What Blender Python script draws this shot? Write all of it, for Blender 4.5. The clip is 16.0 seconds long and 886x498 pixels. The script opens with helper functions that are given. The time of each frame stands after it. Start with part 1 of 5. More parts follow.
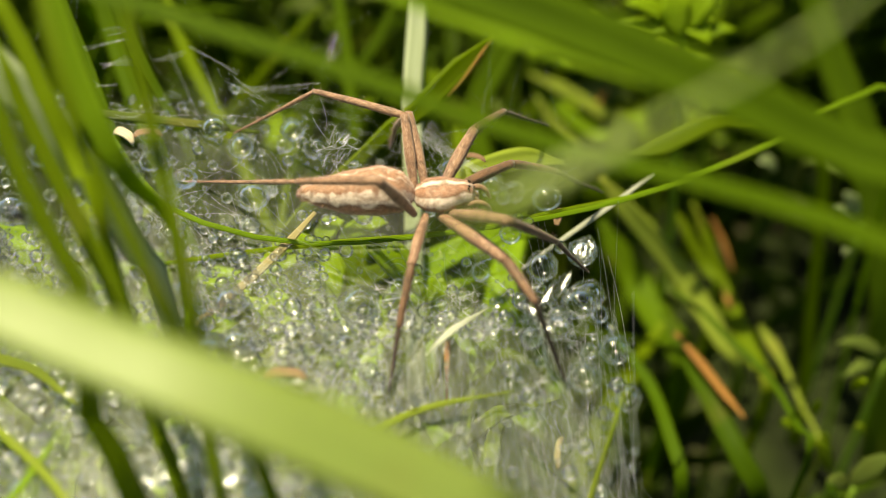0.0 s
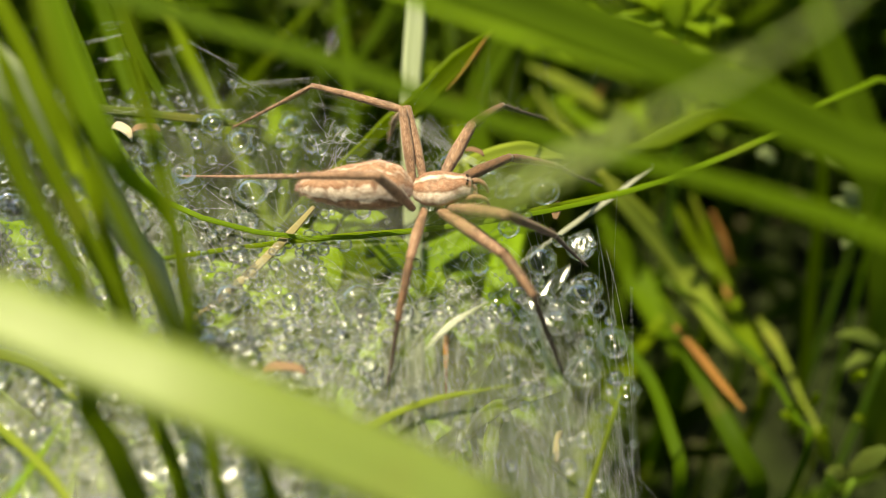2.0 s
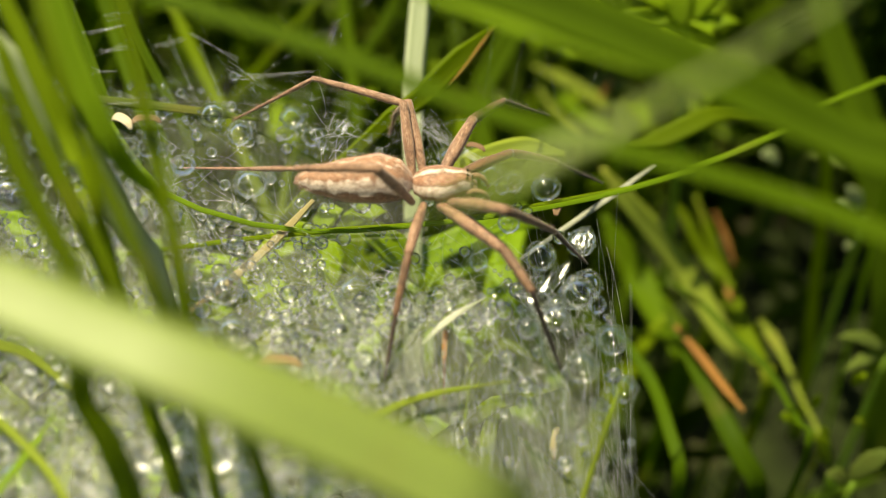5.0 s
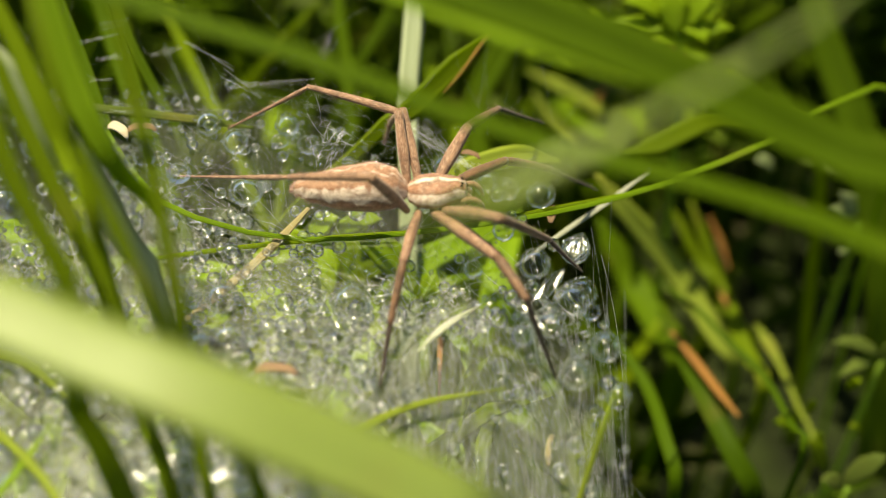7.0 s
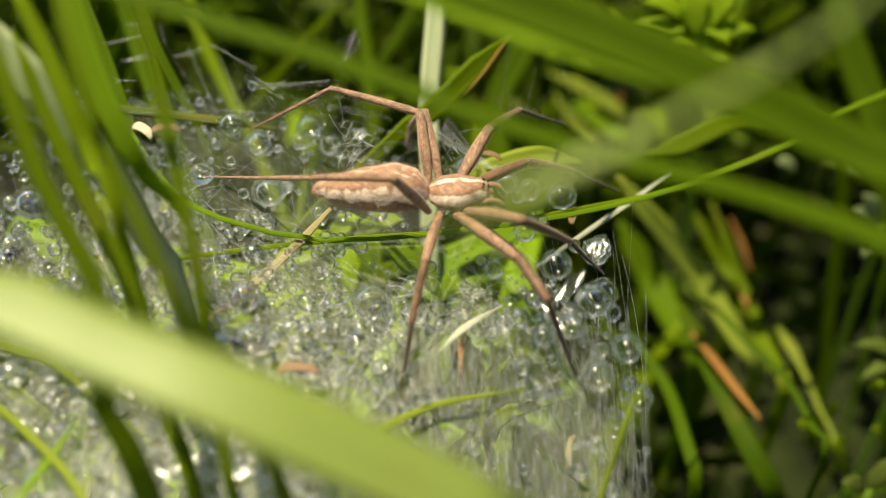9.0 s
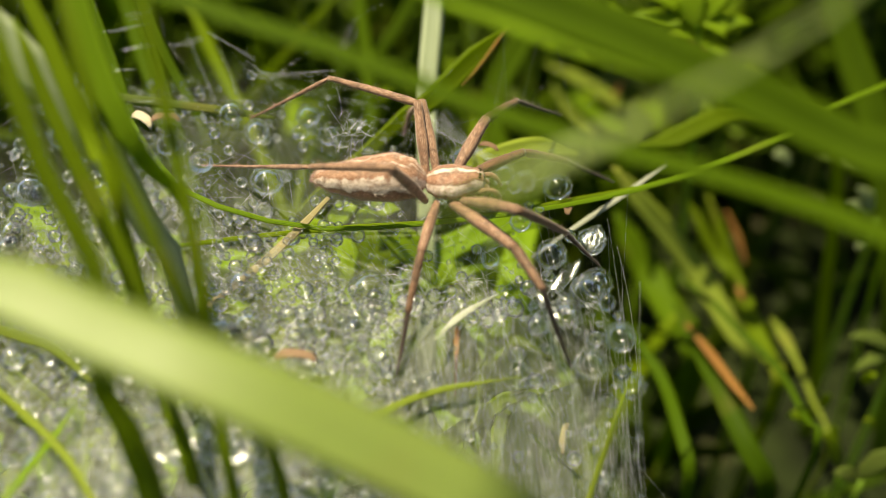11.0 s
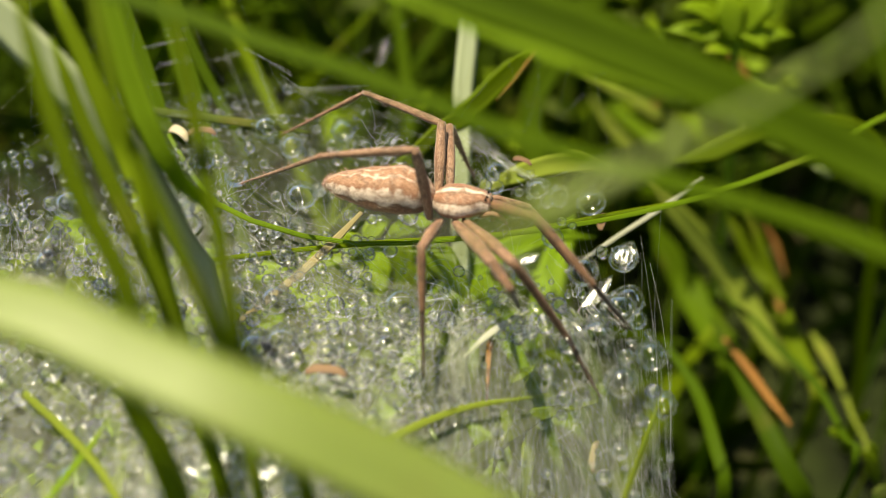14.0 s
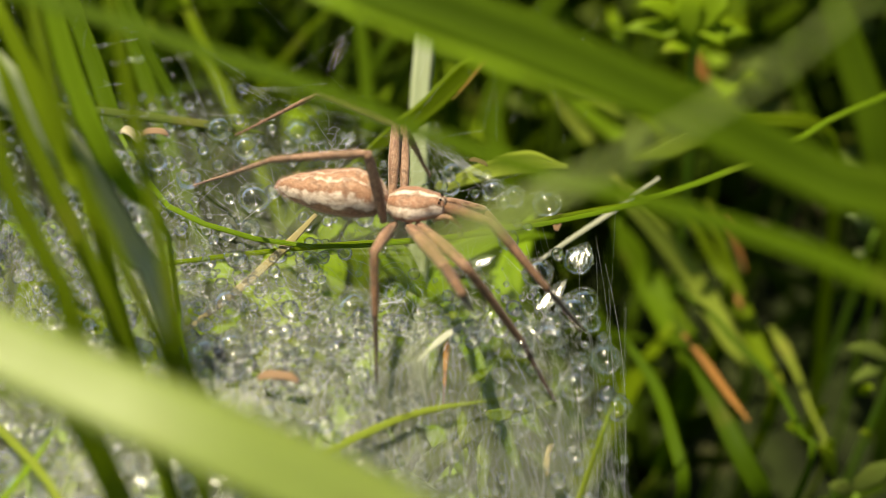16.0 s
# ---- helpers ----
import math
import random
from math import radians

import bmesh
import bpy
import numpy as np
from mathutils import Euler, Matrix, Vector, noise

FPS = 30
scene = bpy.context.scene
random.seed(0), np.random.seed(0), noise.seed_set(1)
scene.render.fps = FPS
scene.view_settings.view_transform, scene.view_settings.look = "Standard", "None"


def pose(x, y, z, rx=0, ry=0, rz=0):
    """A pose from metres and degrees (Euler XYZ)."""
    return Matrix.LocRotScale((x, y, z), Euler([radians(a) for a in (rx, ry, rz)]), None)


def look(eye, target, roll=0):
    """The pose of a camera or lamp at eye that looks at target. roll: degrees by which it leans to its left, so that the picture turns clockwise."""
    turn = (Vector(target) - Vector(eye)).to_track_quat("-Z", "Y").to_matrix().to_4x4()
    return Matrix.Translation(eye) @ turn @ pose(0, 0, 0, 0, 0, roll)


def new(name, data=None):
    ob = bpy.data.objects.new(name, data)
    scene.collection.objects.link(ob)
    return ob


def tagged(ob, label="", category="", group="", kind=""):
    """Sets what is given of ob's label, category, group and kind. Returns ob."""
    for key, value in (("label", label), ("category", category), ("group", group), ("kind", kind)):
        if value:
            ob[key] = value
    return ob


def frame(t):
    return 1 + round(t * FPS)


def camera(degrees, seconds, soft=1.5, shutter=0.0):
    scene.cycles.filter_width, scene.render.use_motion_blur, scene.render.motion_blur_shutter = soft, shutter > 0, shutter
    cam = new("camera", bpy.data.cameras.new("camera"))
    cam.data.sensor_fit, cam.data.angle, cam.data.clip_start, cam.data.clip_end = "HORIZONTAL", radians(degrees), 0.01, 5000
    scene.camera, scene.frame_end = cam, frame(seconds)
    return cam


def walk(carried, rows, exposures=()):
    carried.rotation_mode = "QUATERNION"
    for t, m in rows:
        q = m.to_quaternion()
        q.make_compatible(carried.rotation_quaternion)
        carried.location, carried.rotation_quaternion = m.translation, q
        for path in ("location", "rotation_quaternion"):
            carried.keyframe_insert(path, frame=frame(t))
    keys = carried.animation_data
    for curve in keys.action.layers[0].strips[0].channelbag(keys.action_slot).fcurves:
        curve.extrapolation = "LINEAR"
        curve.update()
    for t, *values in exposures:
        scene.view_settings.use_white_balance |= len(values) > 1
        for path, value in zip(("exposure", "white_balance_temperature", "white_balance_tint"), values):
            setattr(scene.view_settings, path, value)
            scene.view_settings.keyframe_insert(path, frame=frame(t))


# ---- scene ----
cam = camera(45, 16.0, soft=0.8)
cam.data.dof.use_dof = True
cam.data.dof.focus_distance = 0.0860
cam.data.dof.aperture_fstop = 18.0

PATH = [
    (0.0, look((-0.00010, -0.06733, 0.05656), (-0.00000, -0.00201, 0.00218), 0.208)),
    (0.5, look((0.00000, -0.06739, 0.05655), (-0.00023, -0.00228, 0.00190), -0.082)),
    (1.0, look((-0.00011, -0.06751, 0.05665), (-0.00014, -0.00244, 0.00196), -0.046)),
    (1.5, look((0.00000, -0.06739, 0.05657), (0.00000, -0.00228, 0.00192), 0.001)),
    (2.0, look((0.00003, -0.06730, 0.05671), (0.00011, -0.00236, 0.00187), 0.053)),
    (2.5, look((0.00026, -0.06721, 0.05653), (0.00027, -0.00217, 0.00180), 0.042)),
    (3.0, look((0.00049, -0.06688, 0.05629), (0.00079, -0.00197, 0.00141), 0.313)),
    (5.5, look((0.00041, -0.06732, 0.05609), (-0.00002, -0.00234, 0.00130), 0.475)),
    (6.0, look((0.00047, -0.06710, 0.05670), (0.00003, -0.00235, 0.00163), -0.153)),
    (6.5, look((0.00065, -0.06707, 0.05676), (0.00023, -0.00197, 0.00212), -0.170)),
    (7.0, look((0.00060, -0.06730, 0.05655), (0.00056, -0.00215, 0.00196), 0.547)),
    (7.5, look((0.00047, -0.06746, 0.05665), (0.00022, -0.00263, 0.00169), 0.387)),
    (8.0, look((0.00040, -0.06754, 0.05693), (-0.00024, -0.00276, 0.00190), 0.118)),
    (8.5, look((0.00051, -0.06728, 0.05666), (-0.00120, -0.00210, 0.00212), -0.304)),
    (8.7, look((0.00046, -0.06735, 0.05669), (-0.00123, -0.00218, 0.00215), -0.245)),
    (10.8, look((0.00046, -0.06839, 0.05690), (-0.00063, -0.00336, 0.00217), 0.376)),
    (11.0, look((0.00058, -0.06827, 0.05708), (-0.00082, -0.00351, 0.00205), 0.292)),
    (11.5, look((0.00089, -0.06866, 0.05755), (-0.00146, -0.00424, 0.00214), 0.613)),
    (12.0, look((0.00131, -0.06806, 0.05839), (-0.00254, -0.00411, 0.00253), -0.224)),
    (12.5, look((0.00146, -0.06827, 0.05834), (-0.00288, -0.00423, 0.00262), -0.156)),
    (13.0, look((0.00138, -0.06833, 0.05838), (-0.00329, -0.00417, 0.00282), -0.697)),
    (13.5, look((0.00137, -0.06796, 0.05861), (-0.00358, -0.00386, 0.00301), -1.318)),
    (14.0, look((0.00140, -0.06779, 0.05794), (-0.00336, -0.00298, 0.00315), -1.198)),
    (14.5, look((0.00159, -0.06767, 0.05790), (-0.00292, -0.00281, 0.00314), -0.985)),
    (15.0, look((0.00186, -0.06748, 0.05823), (-0.00256, -0.00310, 0.00290), -1.255)),
    (15.5, look((0.00253, -0.06681, 0.05847), (-0.00093, -0.00261, 0.00287), -0.827)),
    (16.0, look((0.00258, -0.06671, 0.05847), (0.00020, -0.00236, 0.00299), -0.112)),
]
walk(cam, PATH, exposures=[(0.0, 1.17, 9350, -8), (16.0, 1.0, 8700, -3)])

# ---- light: clear sky and one high sun ----
SUN_TO = Vector((-0.25, 0.14, 0.96)).normalized()
world = bpy.data.worlds.new("sky")
scene.world = world
world.use_nodes = True
wn = world.node_tree
sky = wn.nodes.new("ShaderNodeTexSky")
sky.sky_type = "NISHITA"
sky.sun_disc = False
sky.sun_elevation = math.asin(SUN_TO.z)
sky.sun_rotation = math.atan2(SUN_TO.x, SUN_TO.y)
wn.links.new(sky.outputs[0], wn.nodes["Background"].inputs[0])
wn.nodes["Background"].inputs[1].default_value = 0.08
sun_data = bpy.data.lights.new("sun", "SUN")
sun_data.energy = 5.0
sun_data.angle = radians(0.53)
sun_data.color = (1.0, 0.95, 0.86)
sun = new("sun", sun_data)
sun.matrix_world = look(SUN_TO * 2, (0, 0, 0))

MM = 0.001


# ---- materials ----
def material(name):
    m = bpy.data.materials.new(name)
    m.use_nodes = True
    nt = m.node_tree
    nt.nodes.clear()
    out = nt.nodes.new("ShaderNodeOutputMaterial")

    def node(kind, **inputs):
        n = nt.nodes.new("ShaderNode" + kind)
        for key, value in inputs.items():
            key = key.replace("_", " ")
            if hasattr(value, "is_linked"):
                nt.links.new(value, n.inputs[key])
            else:
                n.inputs[key].default_value = value
        return n

    return m, nt, node, out


def ramp(nt, node, fac, stops):
    r = node("ValToRGB")
    nt.links.new(fac, r.inputs[0])
    els = r.color_ramp.elements
    while len(els) < len(stops):
        els.new(0.5)
    for e, (p, c) in zip(els, stops):
        e.position, e.color = p, (*c, 1)
    return r.outputs[0]


def mixed(nt, node, a, b, fac):
    n = nt.nodes.new("ShaderNodeMixShader")
    for i, v in ((0, fac), (1, a), (2, b)):
        if hasattr(v, "is_linked"):
            nt.links.new(v, n.inputs[i])
        else:
            n.inputs[i].default_value = v
    return n.outputs[0]


def blended(nt, a, b, fac, how="MIX"):
    n = nt.nodes.new("ShaderNodeMix")
    n.data_type, n.blend_type = "RGBA", how
    for i, v in ((0, fac), (6, a), (7, b)):
        if hasattr(v, "is_linked"):
            nt.links.new(v, n.inputs[i])
        else:
            n.inputs[i].default_value = v if i == 0 else (*v, 1)
    return n.outputs[2]


def leaf_material(name, low, high, through_col, vein=0.35, rough=0.55, gloss=0.05, share=0.5, wear=(0.25, 0.17, 0.05), worn=0.25):
    """Living or dry leaf: lengthwise veins, blotches, a translucent lamina and a waxy gloss."""
    m, nt, node, out = material(name)
    uv = node("TexCoord").outputs["UV"]
    stretch = node("Mapping", Vector=uv, Scale=(9.0, 0.05, 1.0)).outputs[0]
    veins = node("TexNoise", Vector=stretch, Scale=1.6, Detail=3.0, Roughness=0.65).outputs["Fac"]
    blot = node("TexNoise", Vector=node("TexCoord").outputs["Object"], Scale=120.0, Detail=4.0).outputs["Fac"]
    fine = node("TexNoise", Vector=node("TexCoord").outputs["Object"], Scale=1800.0, Detail=3.0).outputs["Fac"]
    rnd = node("ObjectInfo").outputs["Random"]
    isl = node("NewGeometry").outputs["Random Per Island"]
    both = node("Math", Value=rnd)
    nt.links.new(isl, both.inputs[1])
    frac = nt.nodes.new("ShaderNodeMath")
    frac.operation = "FRACT"
    nt.links.new(both.outputs[0], frac.inputs[0])
    base = blended(nt, low, high, ramp(nt, node, veins, [(0.5 - vein / 2, (0, 0, 0)), (0.5 + vein / 2, (1, 1, 1))]))
    base = blended(nt, base, tuple(c * 1.35 for c in high), ramp(nt, node, frac.outputs[0], [(0.3, (0, 0, 0)), (1.0, (0.7, 0.7, 0.7))]))
    spots = ramp(nt, node, blot, [(0.58, (0, 0, 0)), (0.72, (worn, worn, worn))])
    base = blended(nt, base, wear, spots)
    lit = blended(nt, base, through_col, 0.75)
    bump = node("Bump", Strength=0.25, Distance=0.0001, Height=veins)
    bump2 = node("Bump", Strength=0.15, Distance=0.00004, Height=fine)
    nt.links.new(bump.outputs[0], bump2.inputs["Normal"])
    p = node("BsdfPrincipled", Base_Color=base, Roughness=rough, Specular_IOR_Level=gloss, Normal=bump2.outputs[0])
    tr = node("BsdfTranslucent", Color=lit, Normal=bump2.outputs[0])
    nt.links.new(mixed(nt, node, p.outputs[0], tr.outputs[0], share), out.inputs[0])
    return m


GRASS_DARK = leaf_material("grass_dark", (0.040, 0.070, 0.004), (0.075, 0.125, 0.007), (0.22, 0.34, 0.006))
# darker, less translucent meadow green: shade among the blades put into the colour
GRASS_SHADED = leaf_material("grass_shaded", (0.022, 0.040, 0.003), (0.045, 0.075, 0.005), (0.12, 0.19, 0.004), share=0.3)
# dimmer green for low blades: shade down in the tuft painted into it
GRASS_HALF_SHADED = leaf_material("grass_half_shaded", (0.030, 0.060, 0.003), (0.055, 0.098, 0.005), (0.15, 0.26, 0.004))
GRASS_MID = leaf_material("grass_mid", (0.070, 0.105, 0.006), (0.130, 0.185, 0.010), (0.36, 0.46, 0.008))
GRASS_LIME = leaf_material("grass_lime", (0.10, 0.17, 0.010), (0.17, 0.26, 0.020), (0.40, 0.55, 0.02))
GRASS_PALE = leaf_material("grass_pale", (0.16, 0.20, 0.030), (0.24, 0.29, 0.05), (0.48, 0.54, 0.05), rough=0.5)
GRASS_DULL = leaf_material("grass_dull", (0.075, 0.105, 0.022), (0.12, 0.155, 0.035), (0.22, 0.29, 0.03))
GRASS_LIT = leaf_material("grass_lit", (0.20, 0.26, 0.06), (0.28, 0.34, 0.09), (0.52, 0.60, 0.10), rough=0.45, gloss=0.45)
GRASS_SILVER = leaf_material("grass_silver", (0.14, 0.18, 0.07), (0.24, 0.28, 0.14), (0.30, 0.38, 0.10), rough=0.4, gloss=0.5)
GRASS_GREY = leaf_material("grass_grey", (0.26, 0.30, 0.16), (0.38, 0.42, 0.27), (0.40, 0.46, 0.20), rough=0.4, gloss=0.5, share=0.35)
MIDRIB = leaf_material("grass_midrib", (0.10, 0.18, 0.02), (0.18, 0.27, 0.05), (0.35, 0.5, 0.05), rough=0.45)
STRAW = leaf_material("straw_pale", (0.26, 0.26, 0.19), (0.38, 0.38, 0.31), (0.4, 0.4, 0.3), rough=0.55, share=0.2)
RUST = leaf_material("rust_litter", (0.15, 0.08, 0.05), (0.22, 0.14, 0.09), (0.2, 0.11, 0.05), rough=0.6, share=0.25)
HUSK = leaf_material("seed_husk", (0.40, 0.32, 0.22), (0.55, 0.47, 0.36), (0.6, 0.5, 0.35), rough=0.5, share=0.2)
HERB_LEAF = leaf_material("herb_leaf", (0.12, 0.19, 0.012), (0.20, 0.29, 0.02), (0.50, 0.62, 0.015), rough=0.4)
STRAW_TAN = leaf_material("straw_tan", (0.14, 0.11, 0.05), (0.30, 0.25, 0.13), (0.3, 0.25, 0.1), rough=0.6, share=0.3, wear=(0.12, 0.05, 0.02), worn=0.6)
STRAW_BROWN = leaf_material("straw_brown", (0.14, 0.058, 0.016), (0.24, 0.115, 0.035), (0.3, 0.14, 0.03), rough=0.6, share=0.2, wear=(0.08, 0.04, 0.02))


def soil_material():
    m, nt, node, out = material("soil")
    co = node("TexCoord").outputs["Object"]
    a = node("TexNoise", Vector=co, Scale=60.0, Detail=8.0).outputs["Fac"]
    c = node("TexNoise", Vector=co, Scale=900.0, Detail=6.0).outputs["Fac"]
    # near-black soil stops, holding the shade under the grass as well
    col = ramp(nt, node, a, [(0.3, (0.008, 0.010, 0.004)), (0.55, (0.018, 0.025, 0.007)), (0.75, (0.045, 0.035, 0.02))])
    bump = node("Bump", Strength=0.8, Distance=0.002, Height=c)
    p = node("BsdfPrincipled", Base_Color=col, Roughness=0.95, Specular_IOR_Level=0.08, Normal=bump.outputs[0])
    nt.links.new(p.outputs[0], out.inputs[0])
    return m


SOIL = soil_material()


def water_material(name, rough, ior, skin_share, body):
    """Clear water: a see-through skin with a wet gloss that grows towards the rim, and a share of true refraction."""
    m, nt, node, out = material(name)
    rim = node("Math", Value=node("Fresnel", IOR=ior).outputs[0])
    rim.operation = "MULTIPLY"
    rim.inputs[1].default_value = skin_share
    skin = mixed(nt, node, node("BsdfTransparent").outputs[0], node("BsdfGlossy", Color=(1, 1, 1, 1), Roughness=rough).outputs[0], rim.outputs[0])
    p = node("BsdfPrincipled", Base_Color=(1, 1, 1, 1), Roughness=0.0, IOR=1.33, Transmission_Weight=1.0, Coat_Weight=1.0, Coat_Roughness=rough, Coat_IOR=ior)
    nt.links.new(mixed(nt, node, skin, p.outputs[0], body), out.inputs[0])
    return m


BUBBLE = water_material("water_bubble", 0.10, 1.33, 0.55, 0.0)
WATER = water_material("water", 0.11, 1.36, 0.9, 0.4)
DEW = water_material("dew", 0.14, 1.5, 0.9, 0.25)
FILM = water_material("water_film", 0.16, 1.4, 0.9, 0.3)


def silk_material():
    m, nt, node, out = material("silk")
    d = node("BsdfDiffuse", Color=(0.85, 0.86, 0.84, 1))
    t = node("BsdfTranslucent", Color=(0.85, 0.86, 0.84, 1))
    g = node("BsdfGlossy", Color=(0.9, 0.9, 0.9, 1), Roughness=0.25)
    a = mixed(nt, node, d.outputs[0], t.outputs[0], 0.5)
    nt.links.new(mixed(nt, node, a, g.outputs[0], 0.25), out.inputs[0])
    return m


SILK = silk_material()


def veil_material():
    """The finest felted silk: too thin to tell its threads apart, mostly see-through."""
    m, nt, node, out = material("silk_veil")
    co = node("TexCoord").outputs["Object"]
    big = node("TexNoise", Vector=co, Scale=170.0, Detail=4.0, Roughness=0.6).outputs["Fac"]
    streak = node("TexNoise", Vector=node("Mapping", Vector=co, Rotation=(0, 0, 0.35), Scale=(9500.0, 620.0, 620.0)).outputs[0], Scale=1.0, Detail=4.0).outputs["Fac"]
    k = node("Math", Value=big)
    k.operation = "MULTIPLY"
    nt.links.new(streak, k.inputs[1])
    weave = node("SeparateXYZ", Vector=node("TexCoord").outputs["UV"]).outputs[0]
    dense = ramp(nt, node, k.outputs[0], [(0.14, (0.07, 0.07, 0.07)), (0.30, (0.17, 0.17, 0.17)), (0.46, (0.36, 0.36, 0.36))])
    d = node("BsdfDiffuse", Color=(0.8, 0.82, 0.74, 1))
    t = node("BsdfTranslucent", Color=(0.8, 0.82, 0.74, 1))
    a = mixed(nt, node, d.outputs[0], t.outputs[0], 0.5)
    thick = node("Math", Value=weave)
    thick.operation = "MULTIPLY"
    nt.links.new(dense, thick.inputs[1])
    nt.links.new(mixed(nt, node, node("BsdfTransparent").outputs[0], a, thick.outputs[0]), out.inputs[0])
    return m


VEIL = veil_material()


def fur_material(name, stripes, rough=0.6, shade=(0.13, 0.06, 0.035), light=(0.50, 0.34, 0.26), wave=0.03):
    """Short-haired cuticle; stripes: colour stops across the u direction, their borders waving along the body."""
    m, nt, node, out = material(name)
    uv = node("TexCoord").outputs["UV"]
    sep = node("SeparateXYZ", Vector=uv)
    ob = node("TexCoord").outputs["Object"]
    hair = node("TexNoise", Vector=node("Mapping", Vector=ob, Scale=(2600.0, 15000.0, 15000.0)).outputs[0], Scale=1.0, Detail=3.0, Roughness=0.6).outputs["Fac"]
    mottle = node("TexNoise", Vector=ob, Scale=1500.0, Detail=4.0).outputs["Fac"]
    wob = node("TexNoise", Vector=ob, Scale=560.0, Detail=4.0, Roughness=0.62).outputs["Fac"]
    off = node("MapRange", Value=wob, From_Min=0.3, From_Max=0.7, To_Min=-wave, To_Max=wave).outputs[0]
    u = node("Math", Value=sep.outputs[0])
    nt.links.new(off, u.inputs[1])
    col = ramp(nt, node, u.outputs[0], stripes)
    col = blended(nt, col, shade, ramp(nt, node, mottle, [(0.47, (0, 0, 0)), (0.66, (0.75, 0.75, 0.75))]))
    col = blended(nt, col, shade, ramp(nt, node, hair, [(0.48, (0, 0, 0)), (0.64, (0.6, 0.6, 0.6))]))
    col = blended(nt, col, light, ramp(nt, node, hair, [(0.34, (0.5, 0.5, 0.5)), (0.47, (0, 0, 0))]))
    bump = node("Bump", Strength=0.5, Distance=0.00006, Height=hair)
    p = node("BsdfPrincipled", Base_Color=col, Roughness=rough, Specular_IOR_Level=0.35, Normal=bump.outputs[0], Sheen_Weight=0.15)
    nt.links.new(p.outputs[0], out.inputs[0])
    return m


# u runs round the body from the belly (0) over one flank, the back (0.5) and the other flank to the belly (1)
BROWN, TAN, CREAM, DARK, OLIVE = (0.24, 0.102, 0.058), (0.34, 0.178, 0.112), (0.60, 0.48, 0.42), (0.085, 0.042, 0.022), (0.21, 0.125, 0.06)
ABDOMEN_FUR = fur_material("abdomen_fur", [(0.0, OLIVE), (0.17, OLIVE), (0.215, BROWN), (0.24, DARK), (0.252, CREAM), (0.345, CREAM), (0.36, BROWN), (0.41, TAN), (0.45, BROWN), (0.465, CREAM), (0.48, TAN), (0.5, BROWN), (0.52, TAN), (0.535, CREAM), (0.55, BROWN), (0.59, TAN), (0.64, BROWN), (0.655, CREAM), (0.748, CREAM), (0.76, DARK), (0.83, OLIVE), (1.0, OLIVE)], wave=0.055)
CARAPACE_FUR = fur_material("carapace_fur", [(0.0, OLIVE), (0.20, BROWN), (0.255, TAN), (0.27, CREAM), (0.365, CREAM), (0.38, DARK), (0.40, BROWN), (0.455, BROWN), (0.472, DARK), (0.486, CREAM), (0.514, CREAM), (0.528, DARK), (0.545, BROWN), (0.60, BROWN), (0.62, DARK), (0.635, CREAM), (0.73, CREAM), (0.75, TAN), (0.80, BROWN), (1.0, OLIVE)])
LEG_FUR = fur_material("leg_fur", [(0.0, (0.30, 0.165, 0.105)), (0.3, (0.20, 0.098, 0.06)), (0.5, (0.31, 0.17, 0.11)), (0.75, (0.18, 0.086, 0.052)), (1.0, (0.30, 0.165, 0.105))], shade=(0.085, 0.040, 0.024), light=(0.46, 0.31, 0.23), wave=0.15)
# darker leg browns: natural darkening towards the feet plus shade painted in
SHADED_LEG_FUR = fur_material("shaded_leg_fur", [(0.0, (0.17, 0.078, 0.040)), (0.3, (0.10, 0.045, 0.022)), (0.5, (0.18, 0.082, 0.042)), (0.75, (0.095, 0.043, 0.021)), (1.0, (0.17, 0.078, 0.040))], shade=(0.06, 0.03, 0.016), light=(0.24, 0.14, 0.09), wave=0.15)
SHADED_FOOT_FUR = fur_material("shaded_foot_fur", [(0.0, (0.060, 0.030, 0.018)), (0.3, (0.030, 0.016, 0.010)), (0.5, (0.065, 0.032, 0.019)), (0.75, (0.030, 0.016, 0.010)), (1.0, (0.060, 0.030, 0.018))], shade=(0.018, 0.010, 0.006), light=(0.10, 0.055, 0.033), wave=0.15)


def eye_material():
    m, nt, node, out = material("eye_black")
    p = node("BsdfPrincipled", Base_Color=(0.01, 0.008, 0.006, 1), Roughness=0.05)
    nt.links.new(p.outputs[0], out.inputs[0])
    return m


EYE_BLACK = eye_material()


# ---- mesh helpers ----
def mesh_object(name, verts, faces, mat, parent=None, uvs=None, smooth=True):
    """Vertices in millimetres; uvs: one per vertex."""
    me = bpy.data.meshes.new(name)
    me.from_pydata([(v[0] * MM, v[1] * MM, v[2] * MM) for v in verts], [], faces)
    if uvs is not None:
        layer = me.uv_layers.new(name="UVMap")
        idx = np.empty(len(me.loops), dtype=np.int32)
        me.loops.foreach_get("vertex_index", idx)
        layer.data.foreach_set("uv", np.asarray(uvs, dtype=np.float32)[idx].ravel())
    if smooth:
        me.polygons.foreach_set("use_smooth", [True] * len(me.polygons))
    me.materials.append(mat)
    me.update()
    ob = new(name, me)
    if parent is not None:
        ob.parent = parent
    return ob


